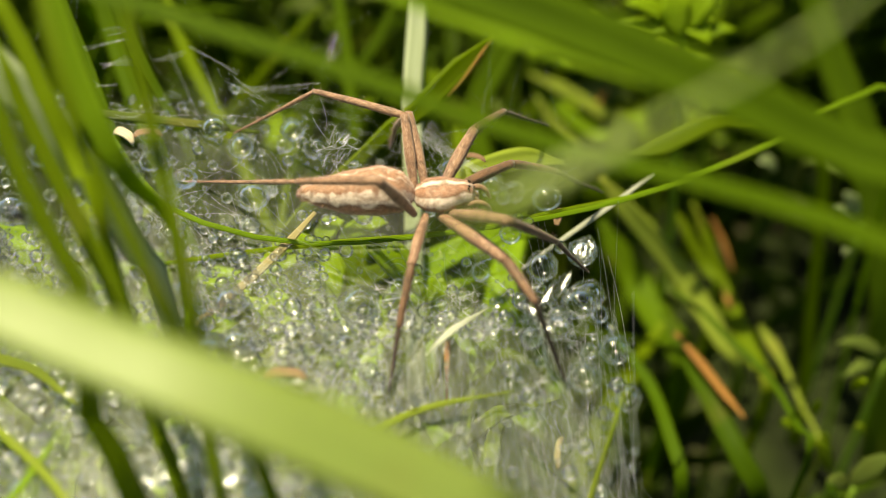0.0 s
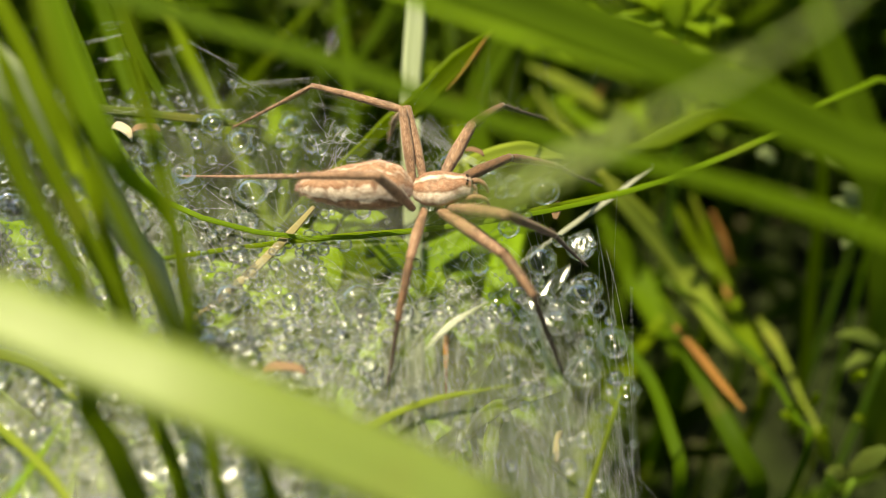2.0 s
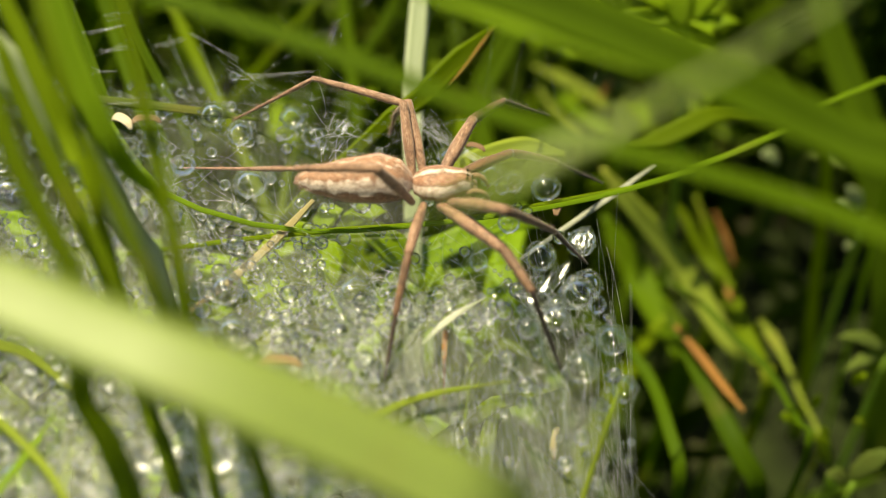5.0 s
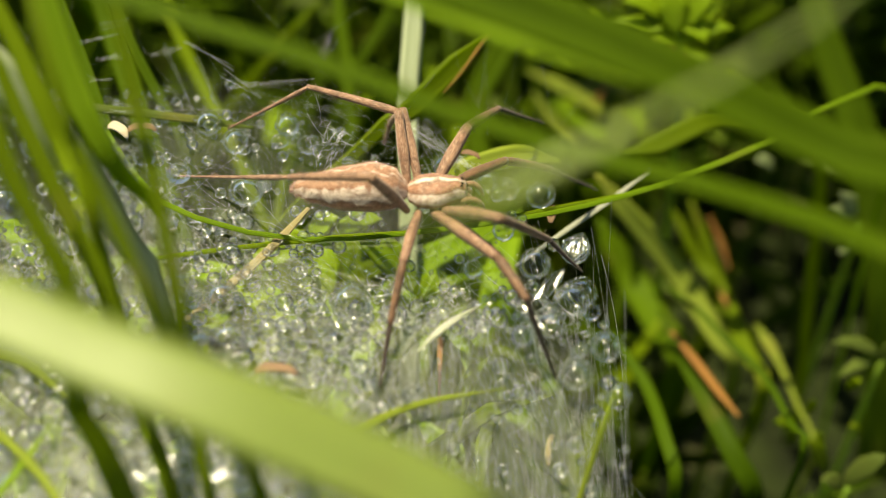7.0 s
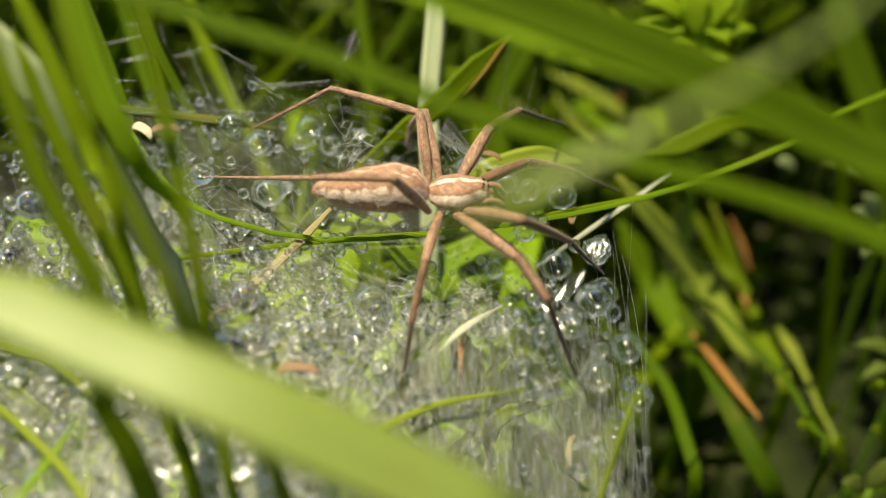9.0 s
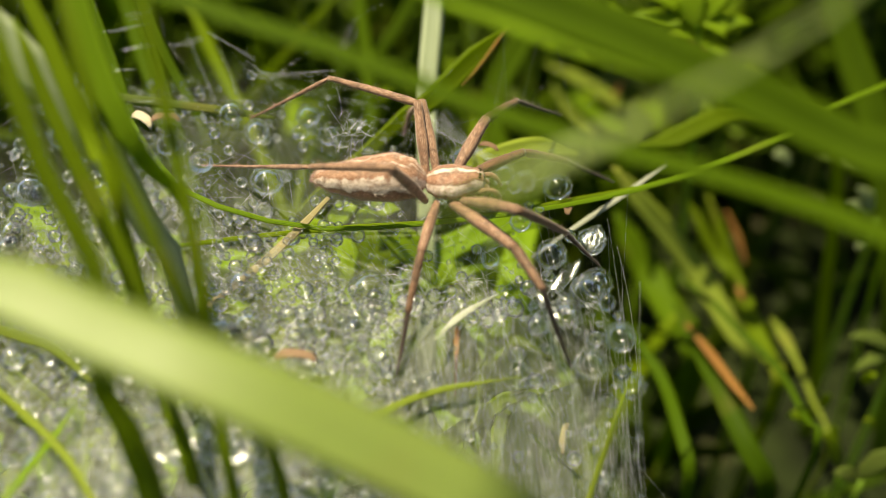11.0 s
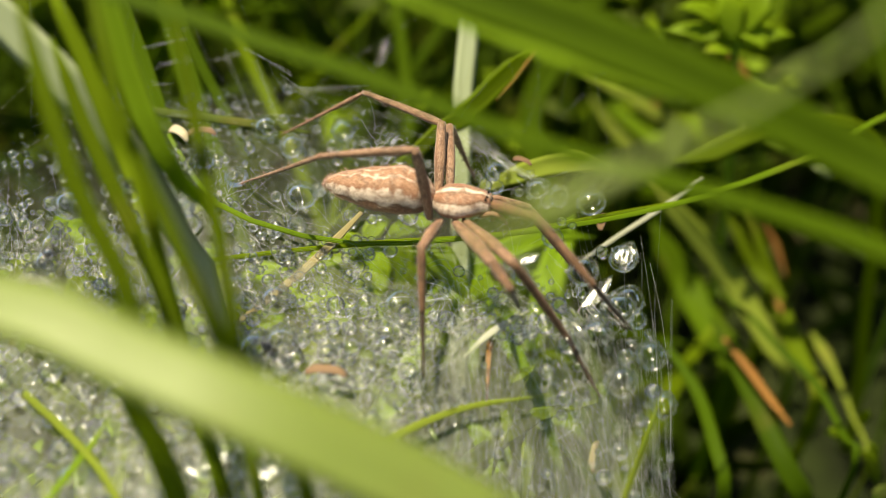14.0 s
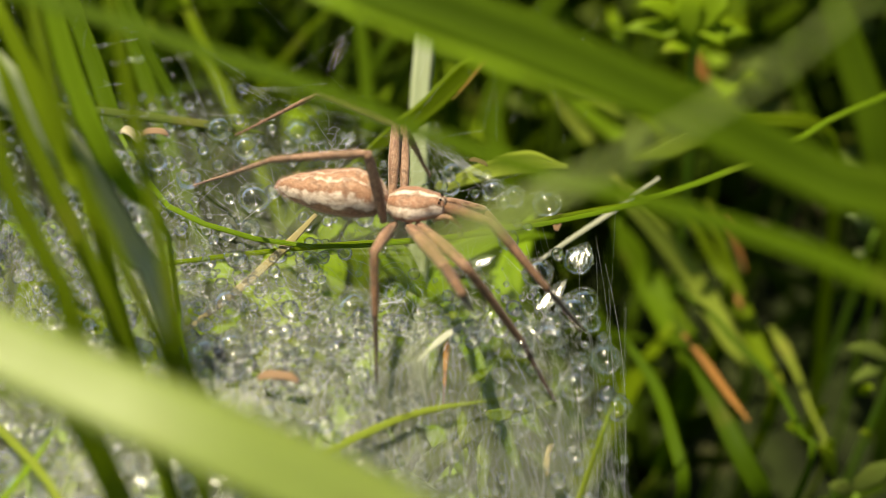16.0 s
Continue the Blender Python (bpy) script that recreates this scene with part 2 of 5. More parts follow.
def spline(points, values, n):
    """A Catmull-Rom curve through points, with values carried along: n places."""
    p = np.asarray(points, float)
    v = np.asarray(values, float)
    seg = np.linalg.norm(np.diff(p, axis=0), axis=1)
    s = np.r_[0, np.cumsum(seg)] / seg.sum()
    p = np.vstack([2 * p[0] - p[1], p, 2 * p[-1] - p[-2]])
    out, wid = [], []
    for t in np.linspace(0, 1, n):
        i = min(np.searchsorted(s, t, side="right") - 1, len(s) - 2)
        f = (t - s[i]) / (s[i + 1] - s[i])
        a, b, c, d = p[i : i + 4]
        out.append(0.5 * (2 * b + (c - a) * f + (2 * a - 5 * b + 4 * c - d) * f * f + (3 * b - a - 3 * c + d) * f**3))
        g = f * f * (3 - 2 * f)
        wid.append(v[i] * (1 - g) + v[i + 1] * g)
    return np.array(out), np.array(wid)


def ribbon(points, widths, normal, fold, n=36, thick=0.16, wave=0.0, seed=0):
    """A blade of grass: a folded, tapering strip with a midrib and real thickness."""
    c, w = spline(points, widths, n)
    tan = np.gradient(c, axis=0)
    tan /= np.linalg.norm(tan, axis=1)[:, None] + 1e-9
    up = np.asarray(normal, float)
    up = up / np.linalg.norm(up)
    side = np.cross(tan, up)
    side /= np.linalg.norm(side, axis=1)[:, None] + 1e-9
    nor = np.cross(side, tan)
    length = np.r_[0, np.cumsum(np.linalg.norm(np.diff(c, axis=0), axis=1))]
    rng = np.random.RandomState(seed)
    ph = rng.rand(2) * 6.28
    verts, faces, uvs = [], [], []
    prof = [(-1, 0.0), (-0.55, 1.0), (-0.12, 1.0), (0, 1.5), (0.12, 1.0), (0.55, 1.0), (1, 0.0), (0.55, -1.0), (0.12, -1.0), (0, -2.6), (-0.12, -1.0), (-0.55, -1.0)]
    k = len(prof)
    for i in range(n):
        h = w[i] / 2
        th = min(thick, 0.16 * w[i] + 0.02)
        for s, z in prof:
            ripple = wave * h * math.sin(length[i] * 0.55 + ph[0] + s * 1.3) * abs(s)
            verts.append(c[i] + side[i] * (h * s) + nor[i] * (fold * h * abs(s) ** 1.4 + z * th / 2 + ripple))
            uvs.append((s * 0.5 + 0.5 + seed % 7, length[i] + seed * 3.1))
    for i in range(n - 1):
        for j in range(k):
            a, b = i * k + j, i * k + (j + 1) % k
            faces.append((a, b, b + k, a + k))
    faces.append(tuple(range(k - 1, -1, -1)))
    faces.append(tuple(range((n - 1) * k, n * k)))
    return verts, faces, uvs


BLADE_COUNT = [0]


def tuft(name, label, base):
    ob = new(name)
    ob.location = Vector(base) * MM
    return tagged(ob, label, "grass")


def blade(parent, points, widths, normal, mat, fold):
    """One blade of a tuft, with its midrib as a raised strip of its own."""
    BLADE_COUNT[0] += 1
    base = np.array(parent.location) / MM
    pts = np.asarray(points, float) - base
    v, f, uv = ribbon(pts, widths, normal, fold, n=44, wave=0.06, seed=BLADE_COUNT[0])
    ob = mesh_object("blade", v, f, mat, parent, uv)
    up = np.asarray(normal, float) / np.linalg.norm(normal)
    v, f, uv = ribbon(pts + up * 0.05, [w * 0.07 + 0.03 for w in widths], normal, -0.6, n=44, thick=0.12, seed=BLADE_COUNT[0])
    mesh_object("midrib", v, f, MIDRIB, ob, uv)
    return ob


def straw(label, points, widths, normal, mat, fold):
    BLADE_COUNT[0] += 1
    base = np.asarray(points[0], float)
    v, f, uv = ribbon(np.asarray(points, float) - base, widths, normal, fold, n=30, wave=0.1, seed=BLADE_COUNT[0])
    ob = mesh_object("straw", v, f, mat, uvs=uv)
    ob.location = Vector(base) * MM
    return tagged(ob, label, "straw")


def tube(points, radii, sides=8, n=12):
    """A tapered tube along points, closed at both ends, u round it and v along it."""
    c, r = spline(points, radii, n)
    tan = np.gradient(c, axis=0)
    tan /= np.linalg.norm(tan, axis=1)[:, None] + 1e-9
    ref = np.array([0.0, 0.0, 1.0]) if abs(tan[0][2]) < 0.9 else np.array([1.0, 0.0, 0.0])
    verts, faces, uvs = [], [], []
    for i in range(n):
        a = np.cross(tan[i], ref)
        a /= np.linalg.norm(a)
        b = np.cross(tan[i], a)
        for j in range(sides):
            q = 2 * math.pi * j / sides
            verts.append(c[i] + r[i] * (math.cos(q) * a + math.sin(q) * b))
            uvs.append((j / sides, i / n))
    for i in range(n - 1):
        for j in range(sides):
            a, b = i * sides + j, i * sides + (j + 1) % sides
            faces.append((a, a + sides, b + sides, b))
    faces.append(tuple(range(sides)))
    faces.append(tuple(range(n * sides - 1, (n - 1) * sides - 1, -1)))
    return verts, faces, uvs


def joined(pieces):
    verts, faces, uvs = [], [], []
    for v, f, uv in pieces:
        o = len(verts)
        verts += list(v)
        uvs += list(uv)
        faces += [tuple(i + o for i in q) for q in f]
    return verts, faces, uvs


# ---- ground ----
def build_ground():
    n = 60
    xs = np.sign(np.linspace(-1, 1, n)) * np.abs(np.linspace(-1, 1, n)) ** 5 * 40000 + np.linspace(-1, 1, n) * 300
    verts = [(x, y + 60, -82 + 3.0 * noise.noise(Vector((x * 0.04, y * 0.04, 0))) * (1 if abs(x) < 800 and abs(y) < 800 else 0)) for y in xs for x in xs]
    faces = [(j * n + i, j * n + i + 1, (j + 1) * n + i + 1, (j + 1) * n + i) for j in range(n - 1) for i in range(n - 1)]
    tagged(mesh_object("ground", verts, faces, SOIL), "soil and litter under the grass, darkened in colour for shade", "ground", kind="structure")


build_ground()


# ---- the web ----
def step(a, b, v):
    t = min(max((v - a) / (b - a), 0.0), 1.0)
    return t * t * (3 - 2 * t)


def web_height(x, y):
    """Height of the sheet web in millimetres: nearly level, rising a little at the back, dropping like a curtain at its edge."""
    z = 2 + 3.2 * (1 - step(-22, -5, x)) * step(-14, 2, y)
    z -= 0.9 * max(-12.0 - y, 0.0) * step(-12, 6, x)
    d = max(x - (13.0 - 0.03 * (y + 8)), 0.0)
    return z - d * d * 5.0 / (1 + 0.5 * d)


def far_edge(x):
    """How far back the sheet reaches."""
    return 21 - 0.028 * (x + 22) ** 2 + 1.2 * math.sin(x * 0.5)


def sag(x, y):
    return 0.55 * noise.noise(Vector((x * 0.12, y * 0.12, 3.0))) + 0.25 * noise.noise(Vector((x * 0.4, y * 0.4, 7.0)))


def build_web():
    rng = np.random.RandomState(5)
    web = new("sheet_web")
    web.location = (0, 0, 0)
    tagged(web, "dense white sheet web spread over the grass, wet with drops", "spider web")
    # felted veil
    nx, ny = 120, 90
    xs, verts, faces, weave = np.linspace(-62, 17.5, nx), [], [], []
    for j in range(ny):
        for x in xs:
            y = -44 + (far_edge(x) + 44) * j / (ny - 1)
            verts.append((x, y, web_height(x, y) + sag(x, y) - 0.3))
            # more silk laid towards the rim in front, less at the ragged edges
            front = 1 - step(-18, -9, y)
            w = (0.8 + 0.6 * front - 0.45 * step(-6, 4, y)) * (1 - (0.75 - 0.42 * front) * step(-3.0, 6.0, x)) * (1 - 0.35 * (1 - step(-30, -20, x))) * (1 - step(8.0, 15.5, x + 2.5 * noise.noise(Vector((x * 0.3, y * 0.3, 1))))) * (1 - step(0.8, 1.0, j / (ny - 1)))
            weave.append((w, 0.0))
    for j in range(ny - 1):
        for i in range(nx - 1):
            faces.append((j * nx + i, j * nx + i + 1, (j + 1) * nx + i + 1, (j + 1) * nx + i))
    part_veil = mesh_object("veil", verts, faces, VEIL, web, weave)
    part_veil["label"] = "thin felted white silk"
    # threads
    verts, faces = [], []

    def thread(p, q, r, droop, k=5, bow=0.0):
        base = len(verts)
        d = np.subtract(q, p)
        a = np.cross(d, (0.3, 0.2, 1.0))
        a = a / (np.linalg.norm(a) + 1e-9)
        b = np.cross(d, a)
        b = b / (np.linalg.norm(b) + 1e-9)
        for i in range(k):
            t = i / (k - 1)
            c = np.add(p, d * t)
            c[2] -= droop * 4 * t * (1 - t)
            c += a * (bow * 4 * t * (1 - t))
            for ang in (0, 2.094, 4.189):
                verts.append(c + r * (math.cos(ang) * a + math.sin(ang) * b))
        for i in range(k - 1):
            for s in range(3):
                u, v = base + i * 3 + s, base + i * 3 + (s + 1) % 3
                faces.append((u, v, v + 3, u + 3))

    def on_web(x, y, lift=0.0):
        return np.array((x, y, web_height(x, y) + sag(x, y) + lift))

    for _ in range(2600):
        x, y = rng.uniform(-58, 15.5), rng.uniform(-42, 20)
        if y > far_edge(x) or (x > 3 and rng.rand() < 0.7) or (y > -4 and rng.rand() < (0.8 if x < -8 else 0.5)):
            continue
        ang = 0.25 + 1.15 * (1 - step(-8, 8, y)) + 2.2 * noise.noise(Vector((x * 0.06, y * 0.06, 31.0))) + rng.normal(0, 0.3)
        ln = rng.gamma(2.0, 2.6) + 0.8
        x2, y2 = x + ln * math.cos(ang), y + ln * math.sin(ang)
        x2 = min(x2, 15.8)
        p, q = on_web(x, y, rng.uniform(-1.0, 0.8)), on_web(x2, y2, rng.uniform(-1.0, 0.8))
        thread(p, q, rng.uniform(0.003, 0.007), rng.normal(0, 0.5), 6, rng.normal(0, 0.5))
    # the curtain at the edge: long threads running down
    for _ in range(60):
        y = rng.uniform(-44, 6)
        x = rng.uniform(4.0, 13.6)
        p = on_web(x, y)
        q = np.array((12.6 + rng.uniform(0.0, 4.4) + 0.1 * (x - 10), y - rng.uniform(0, 16), rng.uniform(-30, -8)))
        thread(p, q, rng.uniform(0.004, 0.010), rng.uniform(-1.4, 0.2), 8, rng.normal(0, 0.8))
    # long combed threads streaming over the front of the sheet
    for _ in range(620):
        x, y = rng.uniform(-6, 13), rng.uniform(-34, -8)
        ln = rng.uniform(3, 11)
        dx = 0.12 * ln + rng.normal(0, 1.6)
        p, q = on_web(x, y, rng.uniform(-0.6, 0.6)), on_web(min(x + dx, 13.8), y - ln, rng.uniform(-0.6, 0.6))
        thread(p, q, rng.uniform(0.002, 0.006), rng.normal(0, 0.3), 8, rng.normal(0, 0.9))
    # loose tangles where the sheet is torn
    for _ in range(26):
        cx, cy = rng.uniform(-12, 9), rng.uniform(-16, -4)
        for _ in range(12):
            x, y, ang, ln = cx + rng.normal(0, 1.1), cy + rng.normal(0, 1.1), rng.uniform(0, 6.283), rng.uniform(0.6, 2.6)
            p, q = on_web(x, y, rng.uniform(-0.3, 0.9)), on_web(x + ln * math.cos(ang), y + ln * math.sin(ang), rng.uniform(-0.3, 0.9))
            thread(p, q, rng.uniform(0.007, 0.015), rng.normal(0, 0.2), 6, rng.normal(0, 0.3))
    # a bright knot of silk behind the abdomen
    for _ in range(46):
        p = np.array((-9.2, 7.3, 5.5)) + rng.normal(0, 0.75, 3)
        q = p + rng.normal(0, 0.9, 3)
        thread(p, q, rng.uniform(0.008, 0.018), rng.normal(0, 0.15), 6, rng.normal(0, 0.25))
    # single taut lines along the edge
    for _ in range(3):
        y = rng.uniform(-16, 8)
        p = np.array((rng.uniform(12.5, 15.0), y, rng.uniform(0, 7)))
        q = np.array((rng.uniform(12.8, 16.8), y - rng.uniform(8, 20), rng.uniform(-24, -6)))
        thread(p, q, rng.uniform(0.004, 0.008), 0.0, 3)
    # a fan of rays drawn up to one blade behind
    for i in range(26):
        f = i / 25 + rng.normal(0, 0.03)
        p = np.array((-2.1, 13.7, 3.3)) + rng.normal(0, 0.5, 3)
        q = np.array((0.1, 7.8, 4.0)) * (1 - f) + np.array((6.5, 5.2, 2.1)) * f + rng.normal(0, 0.5, 3)
        thread(p, q, rng.uniform(0.003, 0.007), rng.uniform(0, 0.5), 7, rng.normal(0, 0.3))
    # guy threads lifted to the grass
    for _ in range(26):
        x = rng.uniform(-45, 15)
        y = rng.uniform(4, 18)
        p = on_web(x, y)
        q = np.array((x + rng.normal(0, 6), y + rng.uniform(1, 9), p[2] + rng.uniform(2, 15)))
        thread(p, q, rng.uniform(0.002, 0.0045), rng.uniform(0, 1.2), 7, rng.normal(0, 0.8))
    # bright strands slung between the grass at the back of the sheet
    for p, q in (
        ((-28.9, 15.4, 12.1), (-27.4, 16.5, 11.8)),
        ((-31.5, 16.2, 9.9), (-28.0, 17.4, 9.8)),
        ((-30.3, 17.0, 7.7), (-28.1, 18.1, 7.5)),
        ((-30.7, 13.2, 7.9), (-28.8, 14.0, 7.3)),
        ((-29.6, 13.8, 5.5), (-27.3, 14.4, 4.6)),
        ((-28.4, 10.8, 6.6), (-26.3, 11.6, 6.0)),
        ((-22.2, 16.3, 10.1), (-18.1, 15.6, 7.6)),
        ((-24.6, 17.6, 8.5), (-22.4, 15.1, 3.9)),
        ((-21.6, 11.8, 6.2), (-20.5, 11.9, 4.7)),
        ((-21.7, 16.5, 8.7), (-20.3, 14.4, 4.7)),
        ((-16.7, 11.5, 7.4), (-16.2, 11.8, 6.3)),
        ((-24.2, 13.8, 7.1), (-23.3, 14.2, 5.9)),
        ((-10.5, 16.9, 7.7), (-9.4, 19.3, 9.0)),
        ((-25.3, 14.7, 9.7), (-22.6, 15.9, 9.5)),
        ((-18.3, 14.7, 6.6), (-11.4, 15.8, 6.4)),
        ((-18.7, 12.7, 8.9), (-15.5, 12.5, 7.0)),
    ):
        for _ in range(3):
            thread(np.add(p, rng.normal(0, 0.22, 3)), np.add(q, rng.normal(0, 0.22, 3)), rng.uniform(0.003, 0.010), rng.normal(0, 0.15), 6, rng.normal(0, 0.15))
    th = mesh_object("thread", verts, faces, SILK, web)
    th["label"], th["kind"] = "fine crossing silk threads", "stuff"
    return web


build_web()


# ---- water drops caught in the web ----
def ball(sub):
    bm = bmesh.new()
    bmesh.ops.create_icosphere(bm, subdivisions=sub, radius=1.0)
    v = np.array([x.co[:] for x in bm.verts])
    f = [tuple(x.index for x in q.verts) for q in bm.faces]
    bm.free()
    return v, f


BALL1, BALL2, BALL3, BALL4 = ball(1), ball(2), ball(3), ball(4)


CLINGING = []


def drop(x, y, r, lift=0.0, flat=0.92, z=None):
    v, f = BALL4 if r > 0.5 else BALL3
    z = web_height(x, y) + sag(x, y) + lift + 0.4 * r if z is None else z + 0.5 * r
    rng = np.random.RandomState(int(abs(x * 131 + y * 57) * 10) % 100000)
    # uneven, slightly pulled out of round by the silk
    pull = np.array((1 + rng.normal(0, 0.05), 1 + rng.normal(0, 0.05), flat))
    dent = rng.normal(0, 1, 3)
    verts = v * pull * r * (1 + 0.035 * np.sin(2.3 * (v @ dent) + rng.uniform(0, 6)))[:, None]
    hollow = r > 0.7
    if hollow:
        # large ones are thin-walled: an outer skin and an inner one facing the air inside
        if r > 0.95:
            verts = np.vstack([verts, verts * 0.8 + np.array((0, 0, -0.08 * r))])
            f = list(f) + [tuple(i + len(v) for i in reversed(q)) for q in f]
        for _ in range(int(16 * r)):
            d = rng.normal(0, 1, 3)
            d /= np.linalg.norm(d)
            CLINGING.append((np.array((x, y, z)) + d * pull * r, rng.uniform(0.03, 0.11) * min(r, 1.3)))
    ob = mesh_object("water_drop", verts, f, BUBBLE if hollow else WATER)
    ob.location = (x * MM, y * MM, z * MM)
    tagged(ob, "clear hollow water bubble with a bright rim, held in silk" if hollow else "small round clear water drop held in silk", "water drop", "drops on the web")
    return ob


def film_of_water(x, y, rx, ry, turn, lift=0.4):
    """A flattened, uneven puddle of water held by the silk."""
    v, f = BALL4
    verts = []
    for p in v:
        k = 1 + 0.4 * noise.noise(Vector((p[0], p[1], 0)) * 1.1 + Vector((x, y, 0)))
        ripple = 0.06 * noise.noise(Vector(p) * 2.2 + Vector((y, x, 4)))
        verts.append((p[0] * rx * k, p[1] * ry * k, (p[2] * 0.22 + ripple) * min(rx, ry)))
    ob = mesh_object("water_film", verts, f, FILM)
    ob.matrix_world = pose(x * MM, y * MM, (web_height(x, y) + lift) * MM, 19, -7, 0) @ pose(0, 0, 0, 0, 0, turn)
    return tagged(ob, "flattened glossy puddle of water held in the silk", "water drop", "drops on the web")


drop(-13.32, 12.21, 1.10, z=3.55)
drop(-17.17, 8.06, 1.15, z=4.57)
drop(-19.78, 10.14, 1.17, z=5.05)
drop(-15.39, 1.51, 1.28, z=4.12)
drop(-33.34, 5.96, 1.22, z=5.20)
drop(-33.61, -1.30, 1.41, z=4.85)
drop(-14.62, -13.39, 1.37, z=2.01)
drop(-15.81, -14.25, 0.88, z=2.00)
drop(-13.53, -14.76, 0.71, z=2.00)
drop(-14.78, -15.60, 0.79, z=2.00)
drop(-13.22, -12.81, 0.65, z=2.02)
drop(-16.61, -12.61, 0.65, z=2.05)
drop(-6.20, -9.09, 1.51, z=2.01)
drop(7.70, -4.64, 1.31, z=2.00)
drop(10.19, -8.77, 1.35, z=2.00)
drop(12.34, -12.77, 1.14, z=1.31)
drop(10.10, -14.29, 1.30, z=-0.06)
drop(12.44, -14.57, 0.57, z=-0.31)
drop(13.24, -15.36, 1.05, z=-1.03)
drop(13.49, -18.85, 0.32, z=-4.29)
drop(8.33, -11.22, 1.07, z=2.00)
drop(11.57, -9.67, 0.75, z=2.00)
drop(-2.38, -16.51, 0.87, z=-0.24)
drop(10.91, -2.89, 1.15, z=2.00)
drop(-6.93, -13.06, 1.05, z=1.82)
drop(-10.21, -8.74, 0.76, z=2.18)
drop(-24.08, 4.93, 0.93, z=5.20)
drop(-29.71, 1.67, 1.09, z=5.20)
drop(-4.81, -15.05, 0.80, z=1.04)
drop(2.88, -5.07, 0.78, z=2.00)
drop(4.83, -13.75, 0.65, z=0.44)
drop(-14.18, 3.13, 0.65, z=3.79)
drop(10.51, -12.79, 0.65, z=1.29)
drop(-7.77, -12.61, 0.89, z=1.93)
drop(-1.41, -15.96, 0.80, z=-0.25)
drop(11.50, -16.07, 0.56, z=-1.66)
drop(-26.42, 2.11, 1.00, z=5.20)
drop(-20.84, 2.68, 0.91, z=5.16)
film_of_water(8.63, -6.92, 1.9, 0.62, 50)
film_of_water(7.2, -10.2, 1.7, 0.5, -62)
film_of_water(11.19, -2.19, 1.34, 0.80, 70)
film_of_water(3.36, -3.03, 1.07, 0.53, 20)
film_of_water(-16.17, -23.60, 0.8, 0.5, 30)
film_of_water(-18.04, -24.99, 0.9, 0.55, 0)
film_of_water(-13.42, -24.91, 0.9, 0.55, 0)

# small wet glints where the silk holds a flat bead towards the sun
for x, y, r in (
    (-15.50, -14.04, 0.42), (-14.32, -15.31, 0.36), (-13.74, -14.92, 0.26), (-14.06, -16.01, 0.20), (-3.64, -18.63, 0.20),
    (-4.93, -21.39, 0.22), (-2.28, -21.00, 0.20), (-6.99, -12.02, 0.22), (-5.91, -11.14, 0.18), (4.80, -14.80, 0.14),
    (4.01, -9.48, 0.20), (9.88, -7.40, 0.18), (-25.30, -18.35, 0.30), (-26.69, -20.10, 0.26), (-17.98, -24.30, 0.34),
    (-15.60, -23.61, 0.30), (-12.83, -24.10, 0.40), (-17.09, -25.18, 0.25), (-34.66, 1.01, 0.30), (-34.20, 1.76, 0.20),
    (-8.04, -19.55, 0.16), (-10.09, -18.04, 0.14), (-1.67, -18.01, 0.15), (1.77, -18.00, 0.12), (0.25, -15.36, 0.12),
    (-27.81, -17.58, 0.30),
):
    film_of_water(x, y, r, r * 0.7, 20 + 40 * math.sin(x * 7), lift=0.9)


def scatter_drops():
    """Middling drops gathered in clumps where the sheet sags."""
    rng = np.random.RandomState(8)
    made = 0
    while made < 190:
        x, y = rng.uniform(-46, 13), rng.uniform(-36, 12)
        if noise.noise(Vector((x * 0.11, y * 0.11, 20.0))) < rng.uniform(-0.3, 0.5) - (0.2 if x < 0 and y < -4 else 0.0):
            continue
        if x > -4 and y < -12 and rng.rand() < 0.7:
            continue
        if abs(x + 3) < 8 and abs(y + 1) < 5 and rng.rand() < 0.8:
            continue
        drop(x, y, 0.3 + min(rng.exponential(0.28), 1.0), lift=rng.uniform(-1.0, 0.2), flat=rng.uniform(0.8, 1.0))
        made += 1


scatter_drops()


